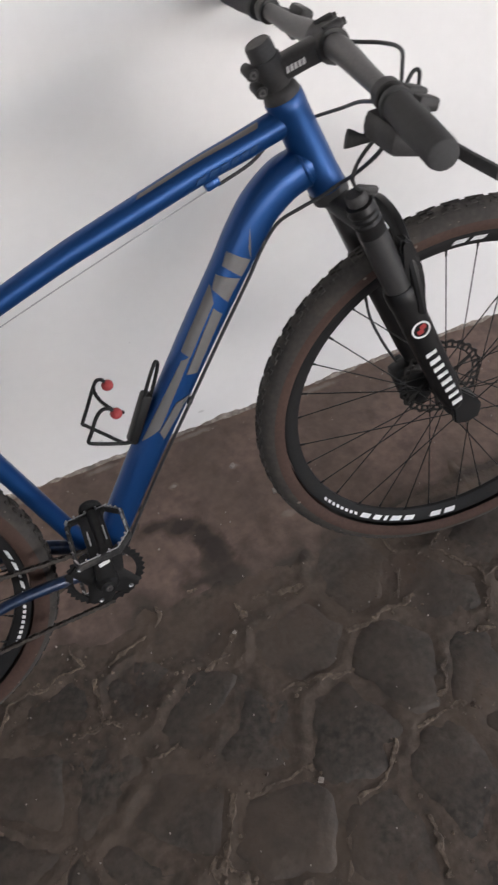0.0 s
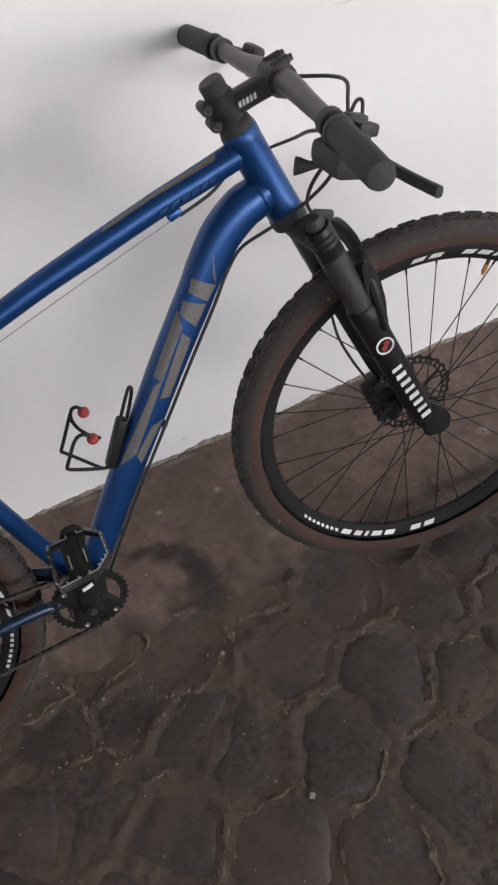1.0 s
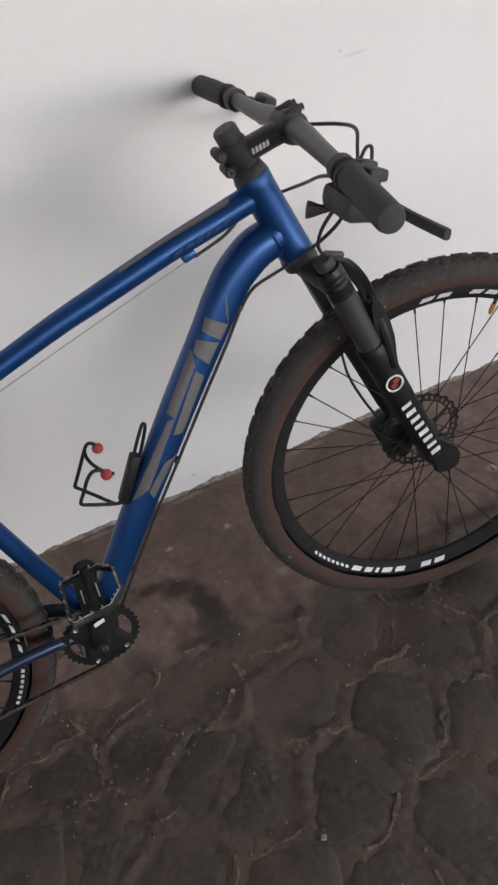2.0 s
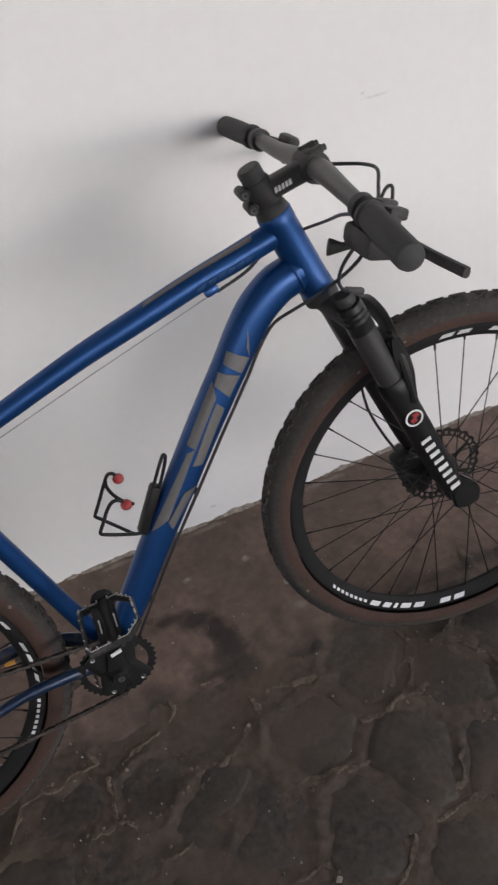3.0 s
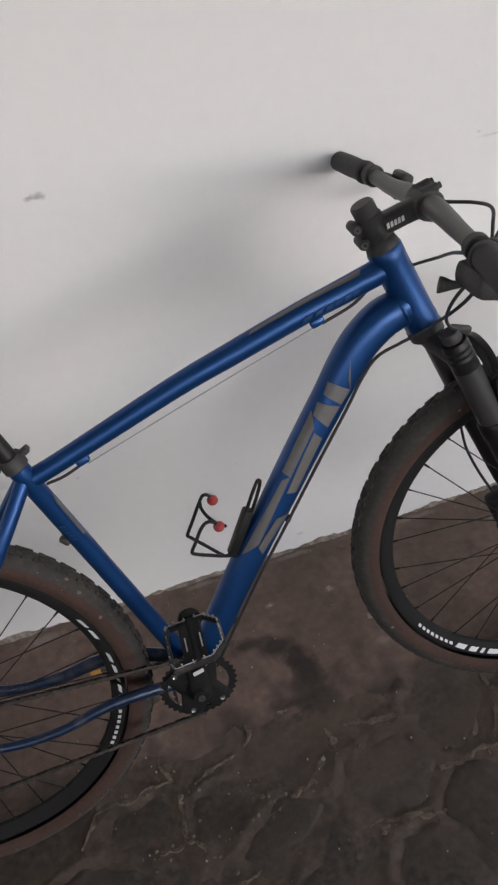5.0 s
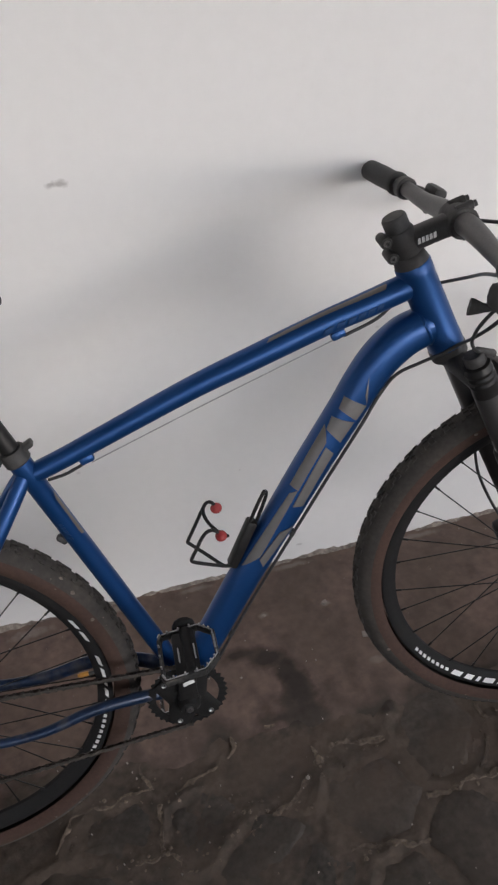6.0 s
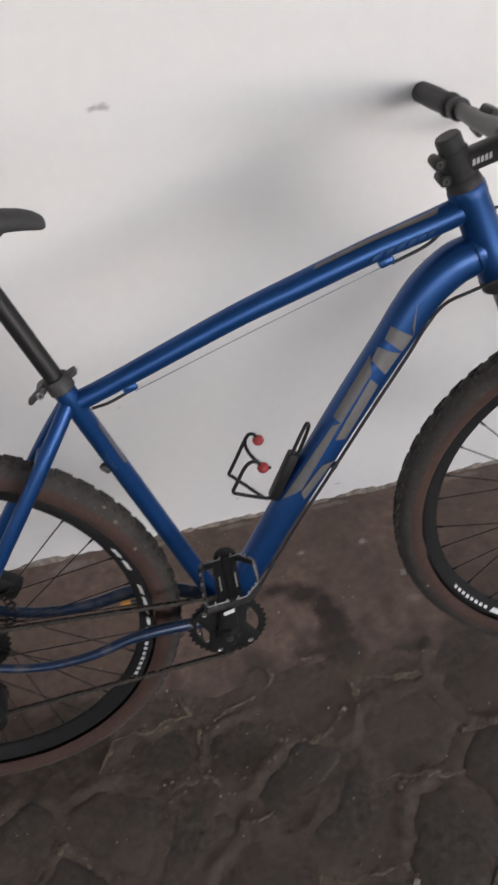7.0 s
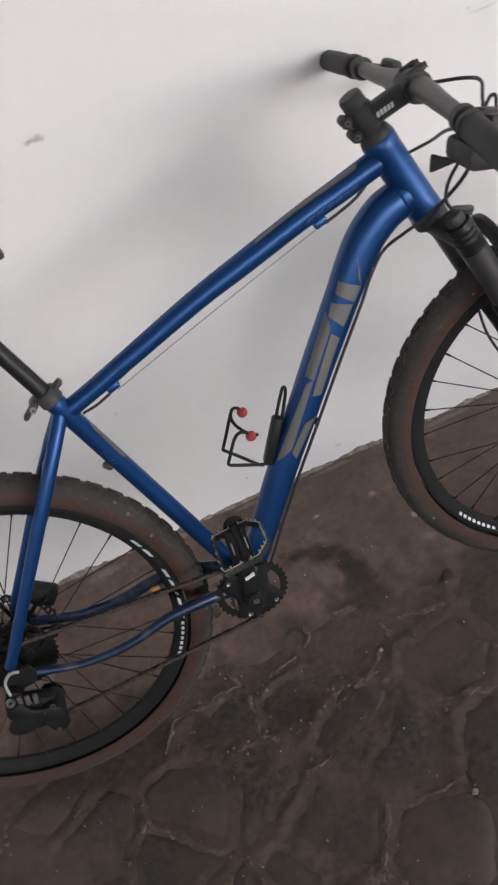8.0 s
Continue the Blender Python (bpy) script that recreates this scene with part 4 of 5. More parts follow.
def build_derailleur(bike):
    bm = rod(P(-0.440, 0.333, 0.068), P(-0.440, 0.333, 0.098), [(0, 0.012), (0.3, 0.016), (0.9, 0.016), (1, 0.012)], 20)
    d = part("rear_derailleur", bm, OILY, bike, "oily black rear derailleur")
    for w, r in ((0.088, 0.009), (0.104, 0.006)):
        bm = bmesh.new()
        c = spline([tuple(P(-0.440, 0.328, w)), tuple(P(-0.430, 0.305, w + 0.006)), tuple(P(-0.398, 0.278, w))], 5)
        sweep(bm, c, r * 1.9, r * 0.8, 14, power=3)
        part("derailleur_link", bm, OILY, d)
    bm = rod(P(-0.397, 0.276, 0.060), P(-0.397, 0.276, 0.112), [(0, 0.018), (0.1, 0.022), (0.75, 0.024), (0.92, 0.021), (1, 0.012)], 24)
    part("derailleur_knuckle", bm, OILY, d)
    bm = block((0.088, 0.030, 0.050), Matrix.Translation(P(-0.428, 0.296, 0.082)) @ pose(0, 0, 0, 0, 22, 0), 0.012)
    block((0.050, 0.024, 0.060), Matrix.Translation(P(-0.425, 0.262, 0.076)) @ pose(0, 0, 0, 0, 10, 0), 0.010, bm)
    part("derailleur_body", bm, OILY, d)
    bm = bmesh.new()
    c = spline([tuple(P(-0.480, 0.262, 0.086)), tuple(P(-0.455, 0.268, 0.092)), tuple(P(-0.420, 0.284, 0.092))], 4)
    sweep(bm, c, [0.012, 0.017, 0.020, 0.021, 0.022, 0.022, 0.021, 0.020, 0.019], [0.010] * 9, 14, power=2.6)
    part("cable_arm", bm, OILY, d)
    for w in (0.048, 0.064):
        bm = slab([(-0.020, 0.012), (-0.016, -0.030), (-0.022, -0.066), (-0.010, -0.084), (0.010, -0.082), (0.016, -0.06), (0.010, -0.03), (0.020, 0.008), (0.006, 0.024), (-0.010, 0.024)], 0.002,
                  frame_of(P(-0.400, 0.270, w), (1, 0, -0.25), (0, 0, 1)))
        part("cage_plate", bm, OILY, d)
    for u, v in ((-0.398, 0.268), (-0.420, 0.205)):
        part("jockey_wheel", turned([(0.005, -0.004), (0.021, -0.002), (0.021, 0.002), (0.005, 0.004)], P(u, v, 0.057), (0, -1, 0), 22), OILY, d)
    for u, v, w in ((-0.386, 0.300, 0.112), (-0.408, 0.288, 0.108), (-0.422, 0.199, 0.070)):
        part("pivot_bolt", turned([(0.0022, 0), (0.0050, 0), (0.0048, 0.003), (0.0024, 0.003)], P(u, v, w), (0, -1, 0), 16), STEEL, d, "steel bolt head")
    part("barrel_ring", turned([(0.0042, 0), (0.0082, 0), (0.0078, 0.004), (0.0046, 0.004)], P(-0.443, 0.341, 0.106), (0.1, -1, 0.1), 22), STEEL, d, "bright steel ring")
    for k in range(3):
        fin = block((0.0085, 0.006, 0.022), Matrix.Translation(P(-0.430 + 0.0125 * k, 0.333 - 0.004 * k, 0.104)) @ pose(0, 0, 0, 0, 14, 0), 0.0025)
        part("link_rib", fin, ALLOY, d, "grey link rib")
    bm = bmesh.new()
    sweep(bm, spline([tuple(P(-0.412, 0.374, 0.080)), tuple(P(-0.418, 0.381, 0.084)), tuple(P(-0.428, 0.380, 0.086)), tuple(P(-0.438, 0.370, 0.088)), tuple(P(-0.441, 0.356, 0.092)), tuple(P(-0.440, 0.346, 0.096))], 6), 0.0027, segs=8)
    part("cable_loop", bm, DULL, d, "pale worn cable loop")


def build_seat(bike):
    down = (P(0.0, 0.315) - P(-0.1445, 0.765)).normalized()
    topp = P(-0.1445, 0.765)
    bm = rod(topp + down * 0.03, topp - down * 0.215, [(0, 0.0136), (1, 0.0136)], 20)
    part("seatpost", bm, GLOSS, bike, "black alloy seatpost")
    bm = rod(topp - down * 0.008, topp - down * 0.031, [(0, 0.0175), (0.1, 0.0195), (0.9, 0.0195), (1, 0.0178)], 22)
    clamp = part("seat_clamp", bm, BLACK, bike, "black seat clamp")
    a = topp - down * 0.022 + Vector((-0.024, 0, -0.004))
    part("clamp_lever", block((0.034, 0.016, 0.008), Matrix.Translation(a + Vector((-0.006, -0.012, -0.002))) @ pose(0, 0, 0, 0, -38, 0), 0.003, block((0.016, 0.040, 0.010), Matrix.Translation(a) @ pose(0, 0, 0, 0, -30, 0), 0.004)), BLACK, clamp)
    b = topp - down * 0.029 + Vector((0.024, 0, 0.004))
    part("clamp_bolt", block((0.016, 0.018, 0.009), Matrix.Translation(b) @ pose(0, 0, 0, 0, -25, 0), 0.003), BLACK, clamp)
    part("clamp_nut", turned([(0.002, 0), (0.0055, 0), (0.005, 0.003), (0.002, 0.003)], a + Vector((0, -0.022, 0)), (0, -1, 0), 16), STEEL, clamp)
    # head of the post, rails, saddle
    head = topp - down * 0.215
    bm = block((0.050, 0.040, 0.026), Matrix.Translation(head + Vector((-0.002, 0, 0.006))), 0.008)
    rod(head + down * 0.03, head - down * 0.008, [(0, 0.0137), (0.4, 0.018), (1, 0.019)], 18, bm)
    part("post_head", bm, BLACK, bike)
    rows = []
    bm = bmesh.new()
    outline = [(-0.0992, 0.002, 0.9975, 0.003), (-0.1005, 0.007, 0.9985, 0.008), (-0.105, 0.013, 1.0010, 0.012), (-0.113, 0.017, 1.0045, 0.0145), (-0.126, 0.020, 1.0085, 0.016), (-0.145, 0.022, 1.0115, 0.0175), (-0.17, 0.023, 1.013, 0.020), (-0.22, 0.030, 1.014, 0.022), (-0.27, 0.048, 1.013, 0.024), (-0.31, 0.066, 1.014, 0.027),
               (-0.345, 0.073, 1.017, 0.030), (-0.368, 0.066, 1.020, 0.028), (-0.378, 0.040, 1.020, 0.016)]
    outline = [(u - 0.007, hw, v, th) for u, hw, v, th in outline]
    segs = 18
    for u, hw, v, th in outline:
        ring = []
        for k in range(segs):
            a = 2 * math.pi * k / segs
            x, z = math.cos(a), math.sin(a)
            zz = th * 0.55 * z if z > 0 else th * z
            ring.append(bm.verts.new((u, hw * math.copysign(abs(x) ** 0.8, x), v + 0.007 + zz)))
        rows.append(ring)
    for r0, r1 in zip(rows, rows[1:]):
        for k in range(segs):
            bm.faces.new((r0[k], r0[(k + 1) % segs], r1[(k + 1) % segs], r1[k]))
    bm.faces.new(rows[0])
    bm.faces.new(rows[-1])
    bmesh.ops.recalc_face_normals(bm, faces=bm.faces)
    saddle = part("saddle", bm, GRIP, bike, "black padded saddle")
    for s in (1, -1):
        c = spline([(-0.160, s * 0.008, 1.004), (-0.18, s * 0.016, 0.994), (-0.21, s * 0.021, 0.986), (-0.27, s * 0.022, 0.984), (-0.33, s * 0.030, 1.000)], 5)
        bm = bmesh.new()
        sweep(bm, c, 0.0035, segs=8)
        part("saddle_rail", bm, BLACK, saddle)


def build_cage(bike):
    d = Vector((0.49, 0, 0.87)).normalized()
    bm = block((0.090, 0.022, 0.017), frame_of(P(0.142, 0.550), tuple(d), (0, 1, 0)), 0.005)
    cage = part("bottle_cage", bm, GLOSS, bike, "black wire bottle cage with red tips")
    wires = (
        ((0.113, 0.612, -0.021), (0.108, 0.622, -0.022), (0.100, 0.622, -0.025), (0.092, 0.610, -0.028), (0.075, 0.580, -0.030), (0.061, 0.557, -0.030), (0.059, 0.552, -0.030), (0.064, 0.547, -0.028),
         (0.085, 0.527, -0.020), (0.104, 0.509, -0.012), (0.112, 0.505, -0.009), (0.122, 0.512, -0.006)),
        ((0.110, 0.593, 0.027), (0.102, 0.604, 0.027), (0.091, 0.606, 0.028), (0.080, 0.597, 0.030), (0.069, 0.579, 0.030), (0.060, 0.565, 0.030), (0.059, 0.560, 0.030), (0.064, 0.555, 0.029),
         (0.083, 0.542, 0.024), (0.107, 0.524, 0.014), (0.120, 0.516, 0.008)),
        ((0.093, 0.613, -0.027), (0.092, 0.605, -0.018), (0.097, 0.598, -0.002), (0.108, 0.592, 0.016), (0.119, 0.588, 0.024), (0.119, 0.592, 0.030)),
        ((0.150, 0.573, 0.006), (0.170, 0.610, 0.005), (0.184, 0.633, 0.004), (0.189, 0.637, 0.001), (0.192, 0.632, -0.002), (0.189, 0.620, -0.004), (0.176, 0.593, -0.004), (0.160, 0.566, -0.002)),
    )
    for w in wires:
        bm = bmesh.new()
        sweep(bm, spline([tuple(P(*q)) for q in w], 5), 0.0029, segs=10)
        part("cage_wire", bm, GLOSS, cage)
    for q in (P(0.113, 0.611, -0.021), P(0.110, 0.592, 0.027)):
        bm = bmesh.new()
        bmesh.ops.create_uvsphere(bm, u_segments=18, v_segments=12, radius=0.0092)
        bmesh.ops.scale(bm, vec=(1.0, 1.0, 0.92), verts=bm.verts)
        bmesh.ops.translate(bm, vec=q, verts=bm.verts)
        part("wire_tip", bm, RED, cage, "red rubber tip")


def build_cables(bike):
    def run(name, pts, r, mat=CABLE, steps=8):
        bm = bmesh.new()
        sweep(bm, spline(pts, steps), r, segs=8)
        part(name, bm, mat, bike)

    # bare inner cable below the top tube, with housing at its two ends
    run("inner_cable", [(-0.050, -0.006, 0.752), (0.13, -0.006, 0.808), (0.315, -0.006, 0.863)], 0.0010, DULL, 4)
    run("cable_housing", [(0.330, -0.006, 0.866), (0.380, -0.002, 0.880), (0.42, 0.024, 0.890), (0.455, 0.034, 0.898), (0.485, 0.022, 0.905), (0.500, -0.030, 0.925), (0.492, -0.095, 0.950), (0.483, -0.150, 0.966)], 0.0025)
    run("cable_housing", [(-0.064, -0.006, 0.751), (-0.090, -0.006, 0.742), (-0.116, 0.0, 0.735)], 0.0024)
    # shifter cables: one to the lockout on the crown, one to the down tube
    run("cable_housing", [(0.488, -0.170, 0.945), (0.470, -0.140, 0.905), (0.474, -0.105, 0.868), (0.489, -0.080, 0.842), (0.505, -0.070, 0.828), (0.524, -0.064, 0.814)], 0.0025)
    run("brake_hose", [(0.505, -0.175, 0.950), (0.492, -0.140, 0.903), (0.482, -0.095, 0.866), (0.478, -0.054, 0.840), (0.460, -0.042, 0.826), (0.432, -0.032, 0.814), (0.400, -0.018, 0.796), (0.374, -0.012, 0.764),
                       (0.345, -0.012, 0.722), (0.286, -0.012, 0.642), (0.222, -0.012, 0.553), (0.154, -0.012, 0.459), (0.098, -0.014, 0.378), (0.045, -0.02, 0.303)], 0.0026)
    # front hose: round the stem and in front of the bar
    run("brake_hose", [(0.515, 0.19, 0.992), (0.520, 0.10, 0.990), (0.532, 0.03, 0.986), (0.568, -0.015, 0.983), (0.572, -0.055, 0.982), (0.558, -0.082, 0.968), (0.552, -0.088, 0.945), (0.535, -0.110, 0.930)], 0.0026)
    run("cable_housing", [(0.526, -0.140, 0.965), (0.538, -0.140, 0.981), (0.545, -0.142, 0.982), (0.543, -0.146, 0.972), (0.536, -0.150, 0.955)], 0.0024)
    run("brake_hose", [(0.548, 0.050, 0.700), (0.562, 0.070, 0.620), (0.568, 0.072, 0.580), (0.576, 0.072, 0.529), (0.597, 0.071, 0.472), (0.622, 0.070, 0.420)], 0.0026)


# ---------------------------------------------------------------- the ground
def clip_cell(poly, px, py, qx, qy):
    """The part of a polygon that lies nearer to p than to q."""
    mx, my, dx, dy = (px + qx) / 2, (py + qy) / 2, qx - px, qy - py
    out = []
    for (ax, ay), (bx, by) in zip(poly, poly[1:] + poly[:1]):
        da, db = (ax - mx) * dx + (ay - my) * dy, (bx - mx) * dx + (by - my) * dy
        if da <= 0:
            out.append((ax, ay))
        if da * db < 0:
            t = da / (da - db)
            out.append((ax + (bx - ax) * t, ay + (by - ay) * t))
    return out


def build_ground():
    rng = random.Random(11)
    # where single stones lie, and a loose grid of them beyond
    seeds = [(-0.014, -0.556), (0.295, -0.593), (0.308, -0.800), (0.151, -0.733), (0.444, -0.955), (0.603, -0.629), (0.462, -0.725), (0.130, -0.480), (-0.033, -0.800),
             (0.291, -0.990), (0.131, -0.910), (-0.176, -0.529), (-0.241, -0.657), (-0.135, -0.680), (-0.048, -0.440), (-0.185, -0.430), (0.447, -0.510), (0.300, -0.450), (0.590, -0.785), (0.62, -0.92)]
    near = {}

    def put(x, y):
        near.setdefault((math.floor(x / 0.2), math.floor(y / 0.2)), []).append((x, y))

    def around(x, y):
        a, b = math.floor(x / 0.2), math.floor(y / 0.2)
        return [q for i in (-1, 0, 1) for k in (-1, 0, 1) for q in near.get((a + i, b + k), ())]

    for q in seeds:
        put(*q)
    for i in range(64):
        for k in range(36):
            x, y = -4.2 + 0.142 * i + rng.uniform(-0.035, 0.035) + 0.07 * (k % 2), -0.44 - 0.118 * k + rng.uniform(-0.03, 0.03)
            if all((x - a) ** 2 + (y - b) ** 2 > 0.108 ** 2 for a, b in around(x, y)):
                seeds.append((x, y))
                put(x, y)
    # bedding, fine near the bicycle, its pointing standing proud along the joints, reaching the horizon
    bm = bmesh.new()
    xs = [-400, -60, -12, -4] + [-2.2 + 0.1 * i for i in range(14)] + [-0.9 + 0.1 * i for i in range(2)] + [-0.7 + 0.0065 * i for i in range(293)] + [1.3, 1.4] + [1.5 + 0.1 * i for i in range(12)] + [5, 14, 60, 400]
    ys = [-400, -60, -12, -4] + [-2.4 + 0.1 * i for i in range(11)] + [-1.3, -1.2, -1.1] + [-1.04 + 0.0065 * i for i in range(132)] + [-0.1, 0.4, 4, 12, 60, 400]

    def bed(x, y):
        if abs(x) > 4 or y < -4 or y > -0.12:
            return -0.012
        if x < -0.75 or x > 1.25 or y < -1.12:
            return -0.010 + 0.004 * noise.noise((x * 6, y * 6, 6))
        big, mid, fine, grit = (noise.noise((x * f, y * f, f)) for f in (6.0, 17.0, 52.0, 110.0))
        z = -0.0043 + 0.0032 * big + 0.0030 * mid + 0.0020 * fine + 0.0012 * grit
        wx, wy = x + 0.016 * noise.noise((x * 18, y * 18, 2)), y + 0.016 * noise.noise((x * 18, y * 18, 7))
        d = sorted((wx - a) ** 2 + (wy - b) ** 2 for a, b in around(x, y))
        if len(d) > 1:
            gap = math.sqrt(d[1]) - math.sqrt(d[0])
            z += 0.006 * max(0.0, 1 - gap / 0.036) * max(0.0, 0.55 + 1.1 * noise.noise((x * 9, y * 9, 3.3)))
        return z

    grid = [[bm.verts.new((x, y, bed(x, y))) for x in xs] for y in ys]
    for r0, r1 in zip(grid, grid[1:]):
        for k in range(len(xs) - 1):
            bm.faces.new((r0[k], r0[k + 1], r1[k + 1], r1[k]))
    ground = tagged(part("ground", bm, MORTAR), "brown mortar bed of old cobbled ground", "ground", kind="structure")
    # cement apron along the foot of the wall
    bm = bmesh.new()
    xs = [-4.0, -3.0, -2.2] + [-1.5 + 0.02 * i for i in range(166)] + [2.4, 3.2, 4.6]
    n = 22
    rows = []
    for x in xs:
        edge = -0.438 - 0.030 * math.exp(-((x - 0.2) / 0.25) ** 2) + 0.04 * noise.noise((x * 3.1, 0.7, 0)) + 0.03 * noise.noise((x * 11, 2.7, 0))
        col = []
        for j in range(n):
            t = j / (n - 1)
            y = edge * (1 - t) - 0.002 * t
            z = 0.002 + 0.004 * noise.noise((x * 9, y * 9, 5.0)) + 0.002 * noise.noise((x * 31, y * 31, 5.0))
            z -= 0.018 * max(0.0, 1 - t * 6) ** 2
            if j == n - 1:
                z = 0.002 + 0.005 * noise.noise((x * 23, 1.0, 9.0)) + 0.004 * noise.noise((x * 70, 1.0, 9.0))
            col.append(bm.verts.new((x, y, z)))
        rows.append(col)
    for r0, r1 in zip(rows, rows[1:]):
        for k in range(n - 1):
            bm.faces.new((r0[k], r1[k], r1[k + 1], r0[k + 1]))
    tagged(part("pavement", bm, CEMENT), "worn brown cement strip at the foot of the wall", "pavement", kind="structure")
    # the stones: those near the bicycle single, the rest of the yard joined
    far = bmesh.new()
    edges = []
    for px, py in seeds:
        poly = [(px - 0.15, py - 0.15), (px + 0.15, py - 0.15), (px + 0.15, py + 0.15), (px - 0.15, py + 0.15)]
        for qx, qy in around(px, py):
            if (qx, qy) != (px, py):
                poly = clip_cell(poly, px, py, qx, qy)
        if len(poly) < 3:
            continue
        cx, cy = sum(p[0] for p in poly) / len(poly), sum(p[1] for p in poly) / len(poly)
        close = -1.25 < px < 1.75 and py > -1.75
        pts = []
        m = len(poly)
        edges += [(poly[k], poly[(k + 1) % m]) for k in range(m)] if -0.8 < px < 1.2 and py > -1.1 else []
        for k in range(m):
            (ax, ay), (bx, by) = poly[k], poly[(k + 1) % m]
            for t in (0.10, 0.36, 0.64, 0.90) if close else (0.2, 0.8):
                if math.hypot(bx - ax, by - ay) < 0.045 and t not in (0.10, 0.64, 0.2):
                    continue
                pts.append((ax + (bx - ax) * t, ay + (by - ay) * t))
        bm = bmesh.new() if close else far
        ox, oy = (cx, cy) if close else (0.0, 0.0)
        lift = rng.uniform(-0.0055, -0.0005) - (0.016 if py > -0.505 else 0.0)
        tx, ty = rng.uniform(-0.03, 0.03), rng.uniform(-0.03, 0.03)
        rings = []
        for inset, z in ((0.004, -0.030), (0.007, -0.010), (0.014, -0.003), (0.028, 0.001), (0.048, 0.003)) if close else ((0.004, -0.02), (0.012, 0.0)):
            ring = []
            for x, y in pts:
                dx, dy = cx - x, cy - y
                dd = max(1e-6, math.hypot(dx, dy))
                q = min(0.85, (inset + 0.009 * noise.noise((x * 33, y * 33, 1))) / dd)
                xx, yy = x + dx * q, y + dy * q
                ring.append(bm.verts.new((xx - ox, yy - oy, z + lift + tx * (xx - cx) + ty * (yy - cy) + 0.0045 * noise.noise((xx * 24, yy * 24, 4)) + 0.0022 * noise.noise((xx * 70, yy * 70, 4)))))
            rings.append(ring)
        k = len(pts)
        for r0, r1 in zip(rings, rings[1:]):
            for i in range(k):
                bm.faces.new((r0[i], r0[(i + 1) % k], r1[(i + 1) % k], r1[i]))
        bm.faces.new(rings[-1])
        if close:
            bmesh.ops.recalc_face_normals(bm, faces=bm.faces)
            ob = part("cobblestone", bm, STONE, ground)
            ob.location = (cx, cy, 0)
    tagged(part("cobbles", far, STONE, ground), "dark cobbles of the yard", kind="stuff")
    # what is left of the pointing: low broken ridges along the joints
    verts, faces, done = [], [], set()
    ridges = [[(0.194, -0.533), (0.147, -0.571), (0.058, -0.613)],
              [(0.409, -0.708), (0.328, -0.691), (0.227, -0.68)],
              [(0.55, -0.618), (0.476, -0.623), (0.392, -0.627)],
              [(0.222, -0.832), (0.16, -0.824), (0.095, -0.826)],
              [(0.535, -0.755), (0.497, -0.81), (0.421, -0.803)],
              [(0.533, -0.842), (0.422, -0.84)],
              [(0.376, -0.849), (0.331, -0.897), (0.271, -0.907), (0.227, -0.952), (0.196, -1.011)],
              [(0.03, -0.689), (-0.048, -0.699)],
              [(0.071, -0.408), (0.045, -0.458), (-0.058, -0.494)],
              [(0.357, -0.496), (0.242, -0.483)],
              [(0.554, -0.548), (0.511, -0.606)],
              [(0.366, -0.977), (0.341, -1.076)],
              [(0.656, -0.743), (0.588, -0.73)],
              [(0.153, -0.407), (0.097, -0.406)]]
    kept = [((a[0], a[1]), (b[0], b[1]), 0.42) for line in ridges for a, b in zip(line, line[1:])]
    loose = [(a, b, -0.06) for a, b in edges if min((a[0] - q[0]) ** 2 + (a[1] - q[1]) ** 2 for line in ridges for q in line) > 0.006]
    for (ax, ay), (bx, by), bias in kept + loose:
        key = (round((ax + bx) * 200), round((ay + by) * 200))
        size = math.hypot(bx - ax, by - ay)
        if key in done or size < 0.01:
            continue
        done.add(key)
        nx, ny = (by - ay) / size, (ax - bx) / size
        count = max(2, int(size / 0.005))
        last = None
        for k in range(count + 1):
            t = k / count
            x, y = ax + (bx - ax) * t, ay + (by - ay) * t
            sway = 0.010 if bias > 0 else 0.016
            x, y = x + sway * noise.noise((x * 22, y * 22, 2)) + 0.004 * noise.noise((x * 90, y * 90, 2)), y + sway * noise.noise((x * 22, y * 22, 7)) + 0.004 * noise.noise((x * 90, y * 90, 7))
            keep = bias + (0.3 if bias > 0 else 1.25) * noise.noise((x * 6.0, y * 6.0, 6.1)) + 0.75 * noise.noise((x * 40, y * 40, 1.7))
            if keep < 0 or y > -0.40:
                last = None
                continue
            wide = 0.0036 + 0.017 * min(0.7, keep) * (0.6 + 1.0 * noise.noise((x * 60, y * 60, 9)))
            z = bed(x, y)
            tip = max(z, -0.004) + 0.0004 + 0.0042 * min(1, keep) + 0.0012 * noise.noise((x * 150, y * 150, 4))
            lean = 0.5 * wide * noise.noise((x * 45, y * 45, 12))
            base = len(verts)
            for off, h in ((-wide, z - 0.006), (-0.4 * wide + lean, tip - 0.0008), (0.4 * wide + lean, tip), (wide, z - 0.006)):
                verts.append((x + nx * off, y + ny * off, h))
            if last is not None:
                faces += [(last + q, last + q + 1, base + q + 1, base + q) for q in range(3)]
            last = base
    shed = random.Random(3)
    for _ in range(2200):
        (ax, ay), (bx, by) = edges[shed.randrange(len(edges))]
        t = shed.random()
        x, y = ax + (bx - ax) * t + shed.gauss(0, 0.020), ay + (by - ay) * t + shed.gauss(0, 0.020)
        if y > -0.41 or noise.noise((x * 6.0, y * 6.0, 6.1)) < -0.05:
            continue
        r = 0.0010 + 0.0050 * shed.random() ** 2.5
        z = max(bed(x, y), -0.003)
        base, n = len(verts), 6
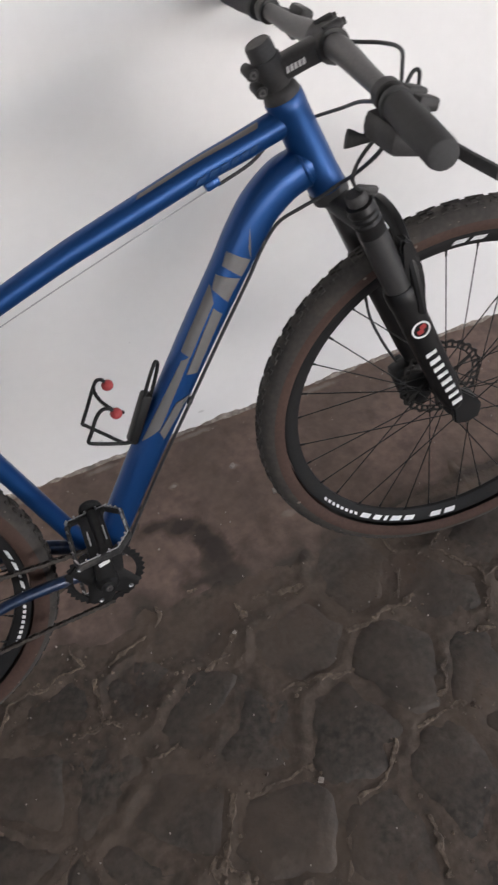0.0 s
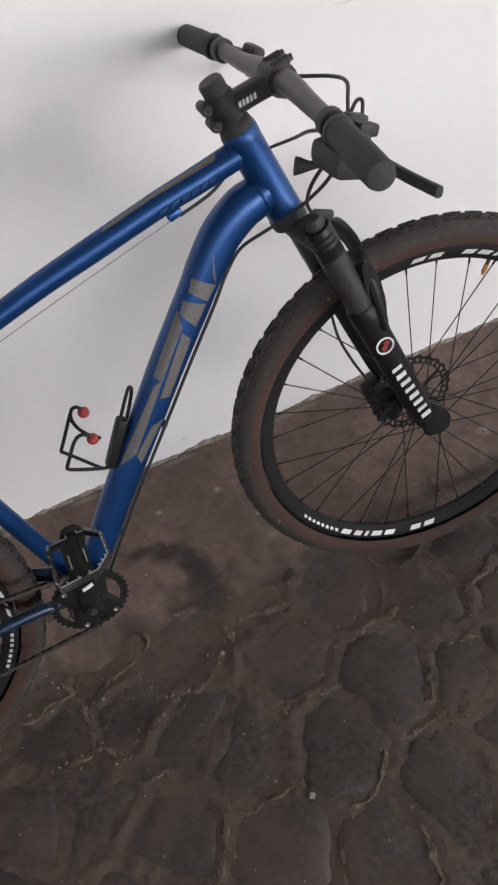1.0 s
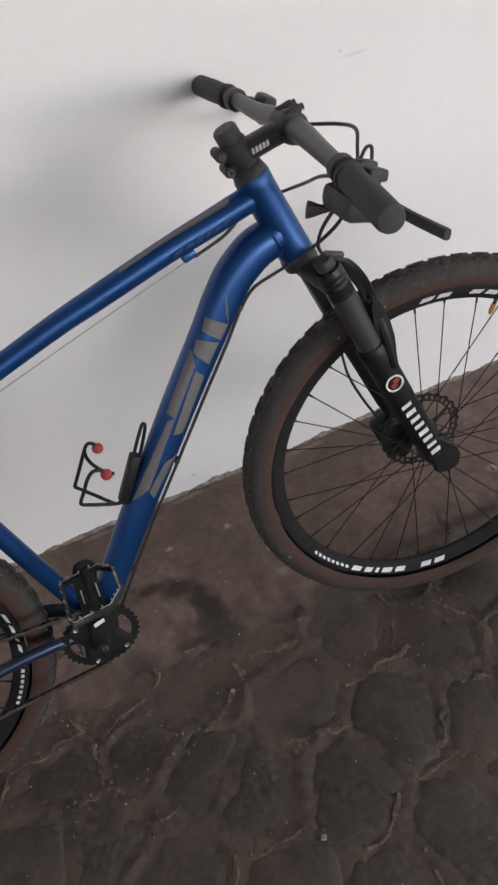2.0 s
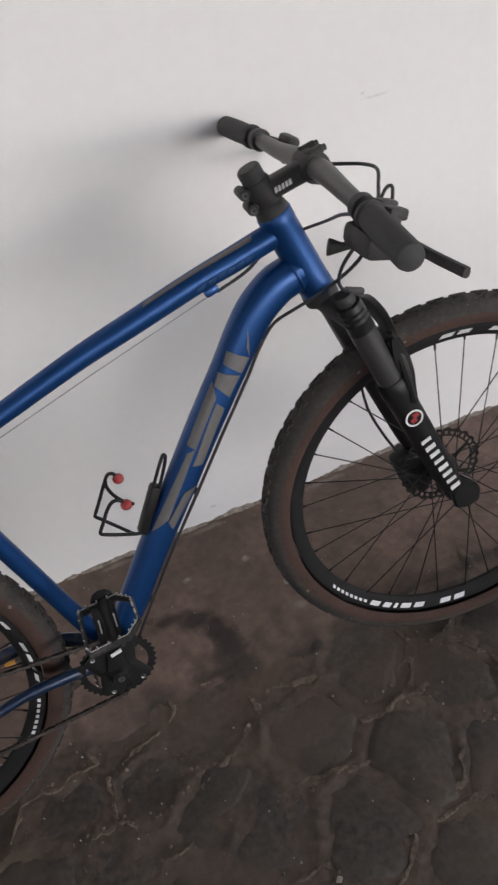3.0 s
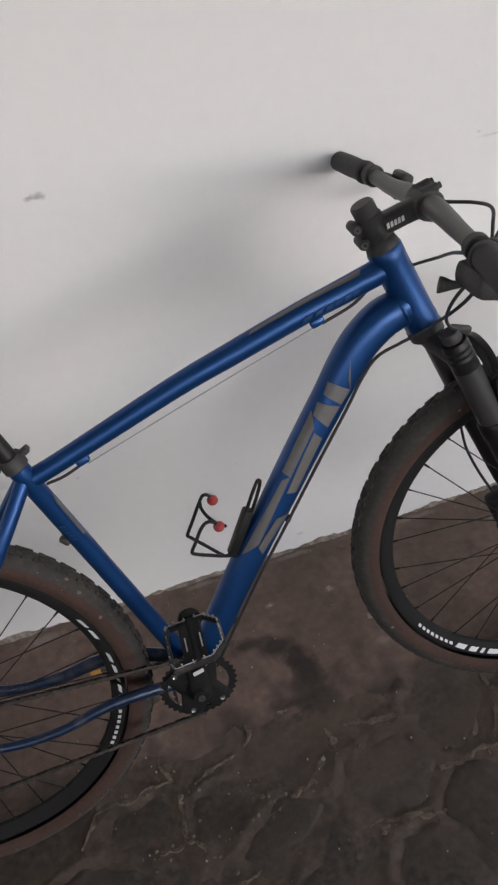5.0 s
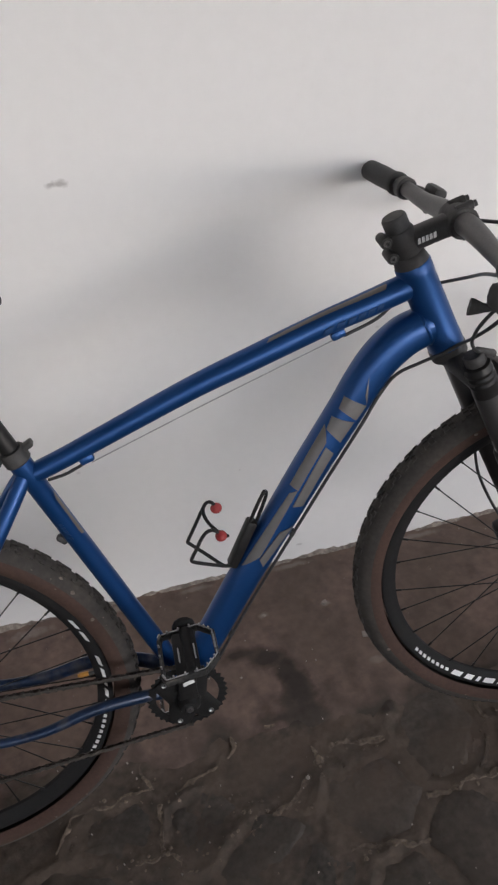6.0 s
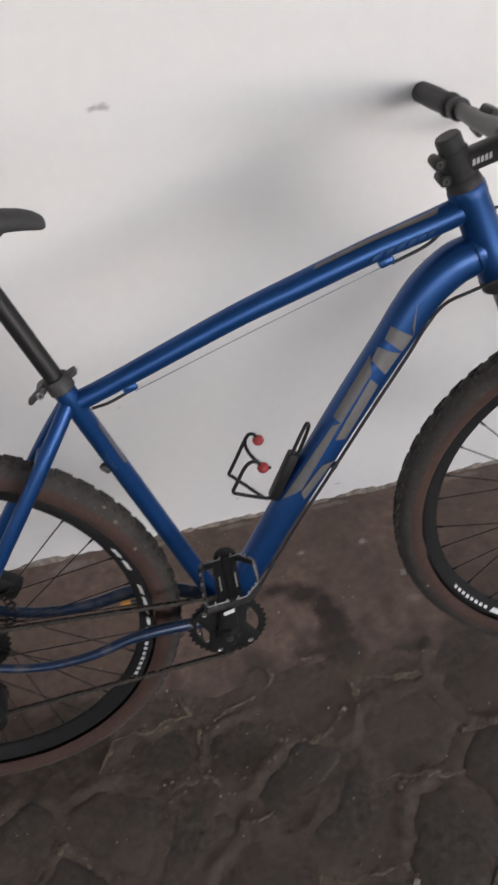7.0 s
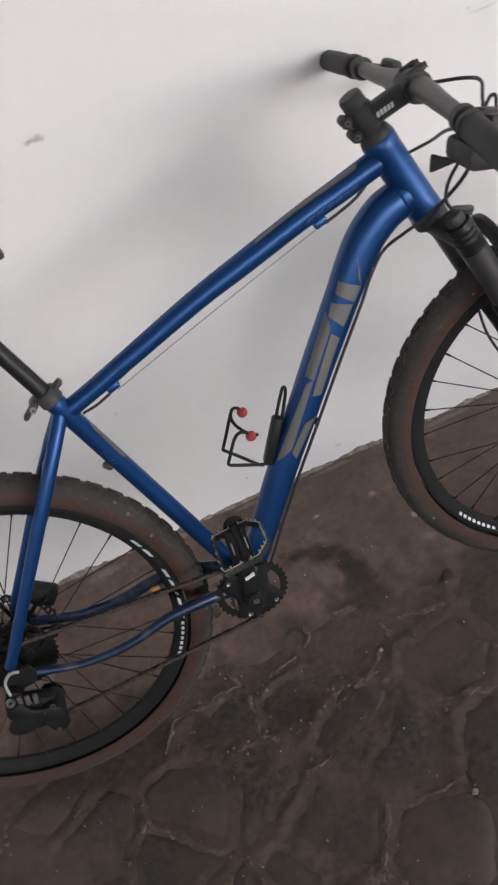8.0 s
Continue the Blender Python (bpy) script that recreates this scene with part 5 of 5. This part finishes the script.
        for k in range(n):
            a = 2 * math.pi * (k + shed.uniform(-0.3, 0.3)) / n
            q = r * shed.uniform(0.7, 1.3)
            verts.append((x + q * math.cos(a), y + q * math.sin(a), z - 0.003))
        for k in range(n):
            vx, vy, _ = verts[base + k]
            verts.append((x + (vx - x) * 0.55, y + (vy - y) * 0.55, z + r * shed.uniform(0.3, 0.7)))
        faces += [(base + k, base + (k + 1) % n, base + n + (k + 1) % n, base + n + k) for k in range(n)]
        faces.append(tuple(base + n + k for k in range(n)))
    me = bpy.data.meshes.new("pointing")
    me.from_pydata(verts, [], faces)
    me.materials.append(POINTING)
    ridge = new("pointing", me)
    ridge.parent = ground
    tagged(ridge, "broken tan pointing between the cobbles", kind="stuff")


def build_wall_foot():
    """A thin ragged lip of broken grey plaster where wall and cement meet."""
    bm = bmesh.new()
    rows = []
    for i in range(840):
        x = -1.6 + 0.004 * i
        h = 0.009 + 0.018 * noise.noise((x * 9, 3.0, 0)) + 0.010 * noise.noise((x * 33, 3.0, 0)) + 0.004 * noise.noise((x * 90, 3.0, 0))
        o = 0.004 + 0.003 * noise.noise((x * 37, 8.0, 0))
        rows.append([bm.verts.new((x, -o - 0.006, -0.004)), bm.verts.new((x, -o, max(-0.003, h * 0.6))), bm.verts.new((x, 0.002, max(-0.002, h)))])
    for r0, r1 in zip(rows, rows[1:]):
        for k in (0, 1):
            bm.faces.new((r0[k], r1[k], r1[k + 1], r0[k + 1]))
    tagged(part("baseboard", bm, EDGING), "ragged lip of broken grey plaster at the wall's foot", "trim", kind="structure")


def build_chips():
    """Paint flakes and grit lying on the ground."""
    rng = random.Random(5)
    verts, faces = [], []
    spots = [(0.201, -0.145, 0.006), (0.346, -0.149, 0.007), (0.115, -0.289, 0.004), (0.189, -0.535, 0.005), (0.221, -0.854, 0.007), (0.985, -0.312, 0.011), (0.405, -0.26, 0.010), (0.43, -0.27, 0.006)]
    spots += [(rng.uniform(-0.7, 1.1), -0.02 - 1.1 * rng.random() ** 1.3, rng.uniform(0.0010, 0.0024)) for _ in range(200)]
    for x, y, r in spots:
        z = 0.003 if y > -0.33 else 0.002
        base = len(verts)
        n = rng.randint(4, 6)
        a0 = rng.random() * 6
        for k in range(n):
            a = a0 + 2 * math.pi * k / n
            q = r * rng.uniform(0.6, 1.2)
            verts.append((x + q * math.cos(a), y + q * math.sin(a), z - 0.004))
        for k in range(n):
            vx, vy, _ = verts[base + k]
            verts.append((x + (vx - x) * 0.8, y + (vy - y) * 0.8, z + min(0.004, r * 0.5)))
        for k in range(n):
            faces.append((base + k, base + (k + 1) % n, base + n + (k + 1) % n, base + n + k))
        faces.append(tuple(base + n + k for k in range(n)))
    me = bpy.data.meshes.new("grit")
    me.from_pydata(verts, [], faces)
    me.materials.append(CHIP)
    tagged(new("grit", me), "pale paint flakes and grit scattered on the ground", "grit", kind="stuff")


build_wall()
build_light_roof()
build_light_walls()
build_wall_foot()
build_bicycle()
build_ground()
build_chips()
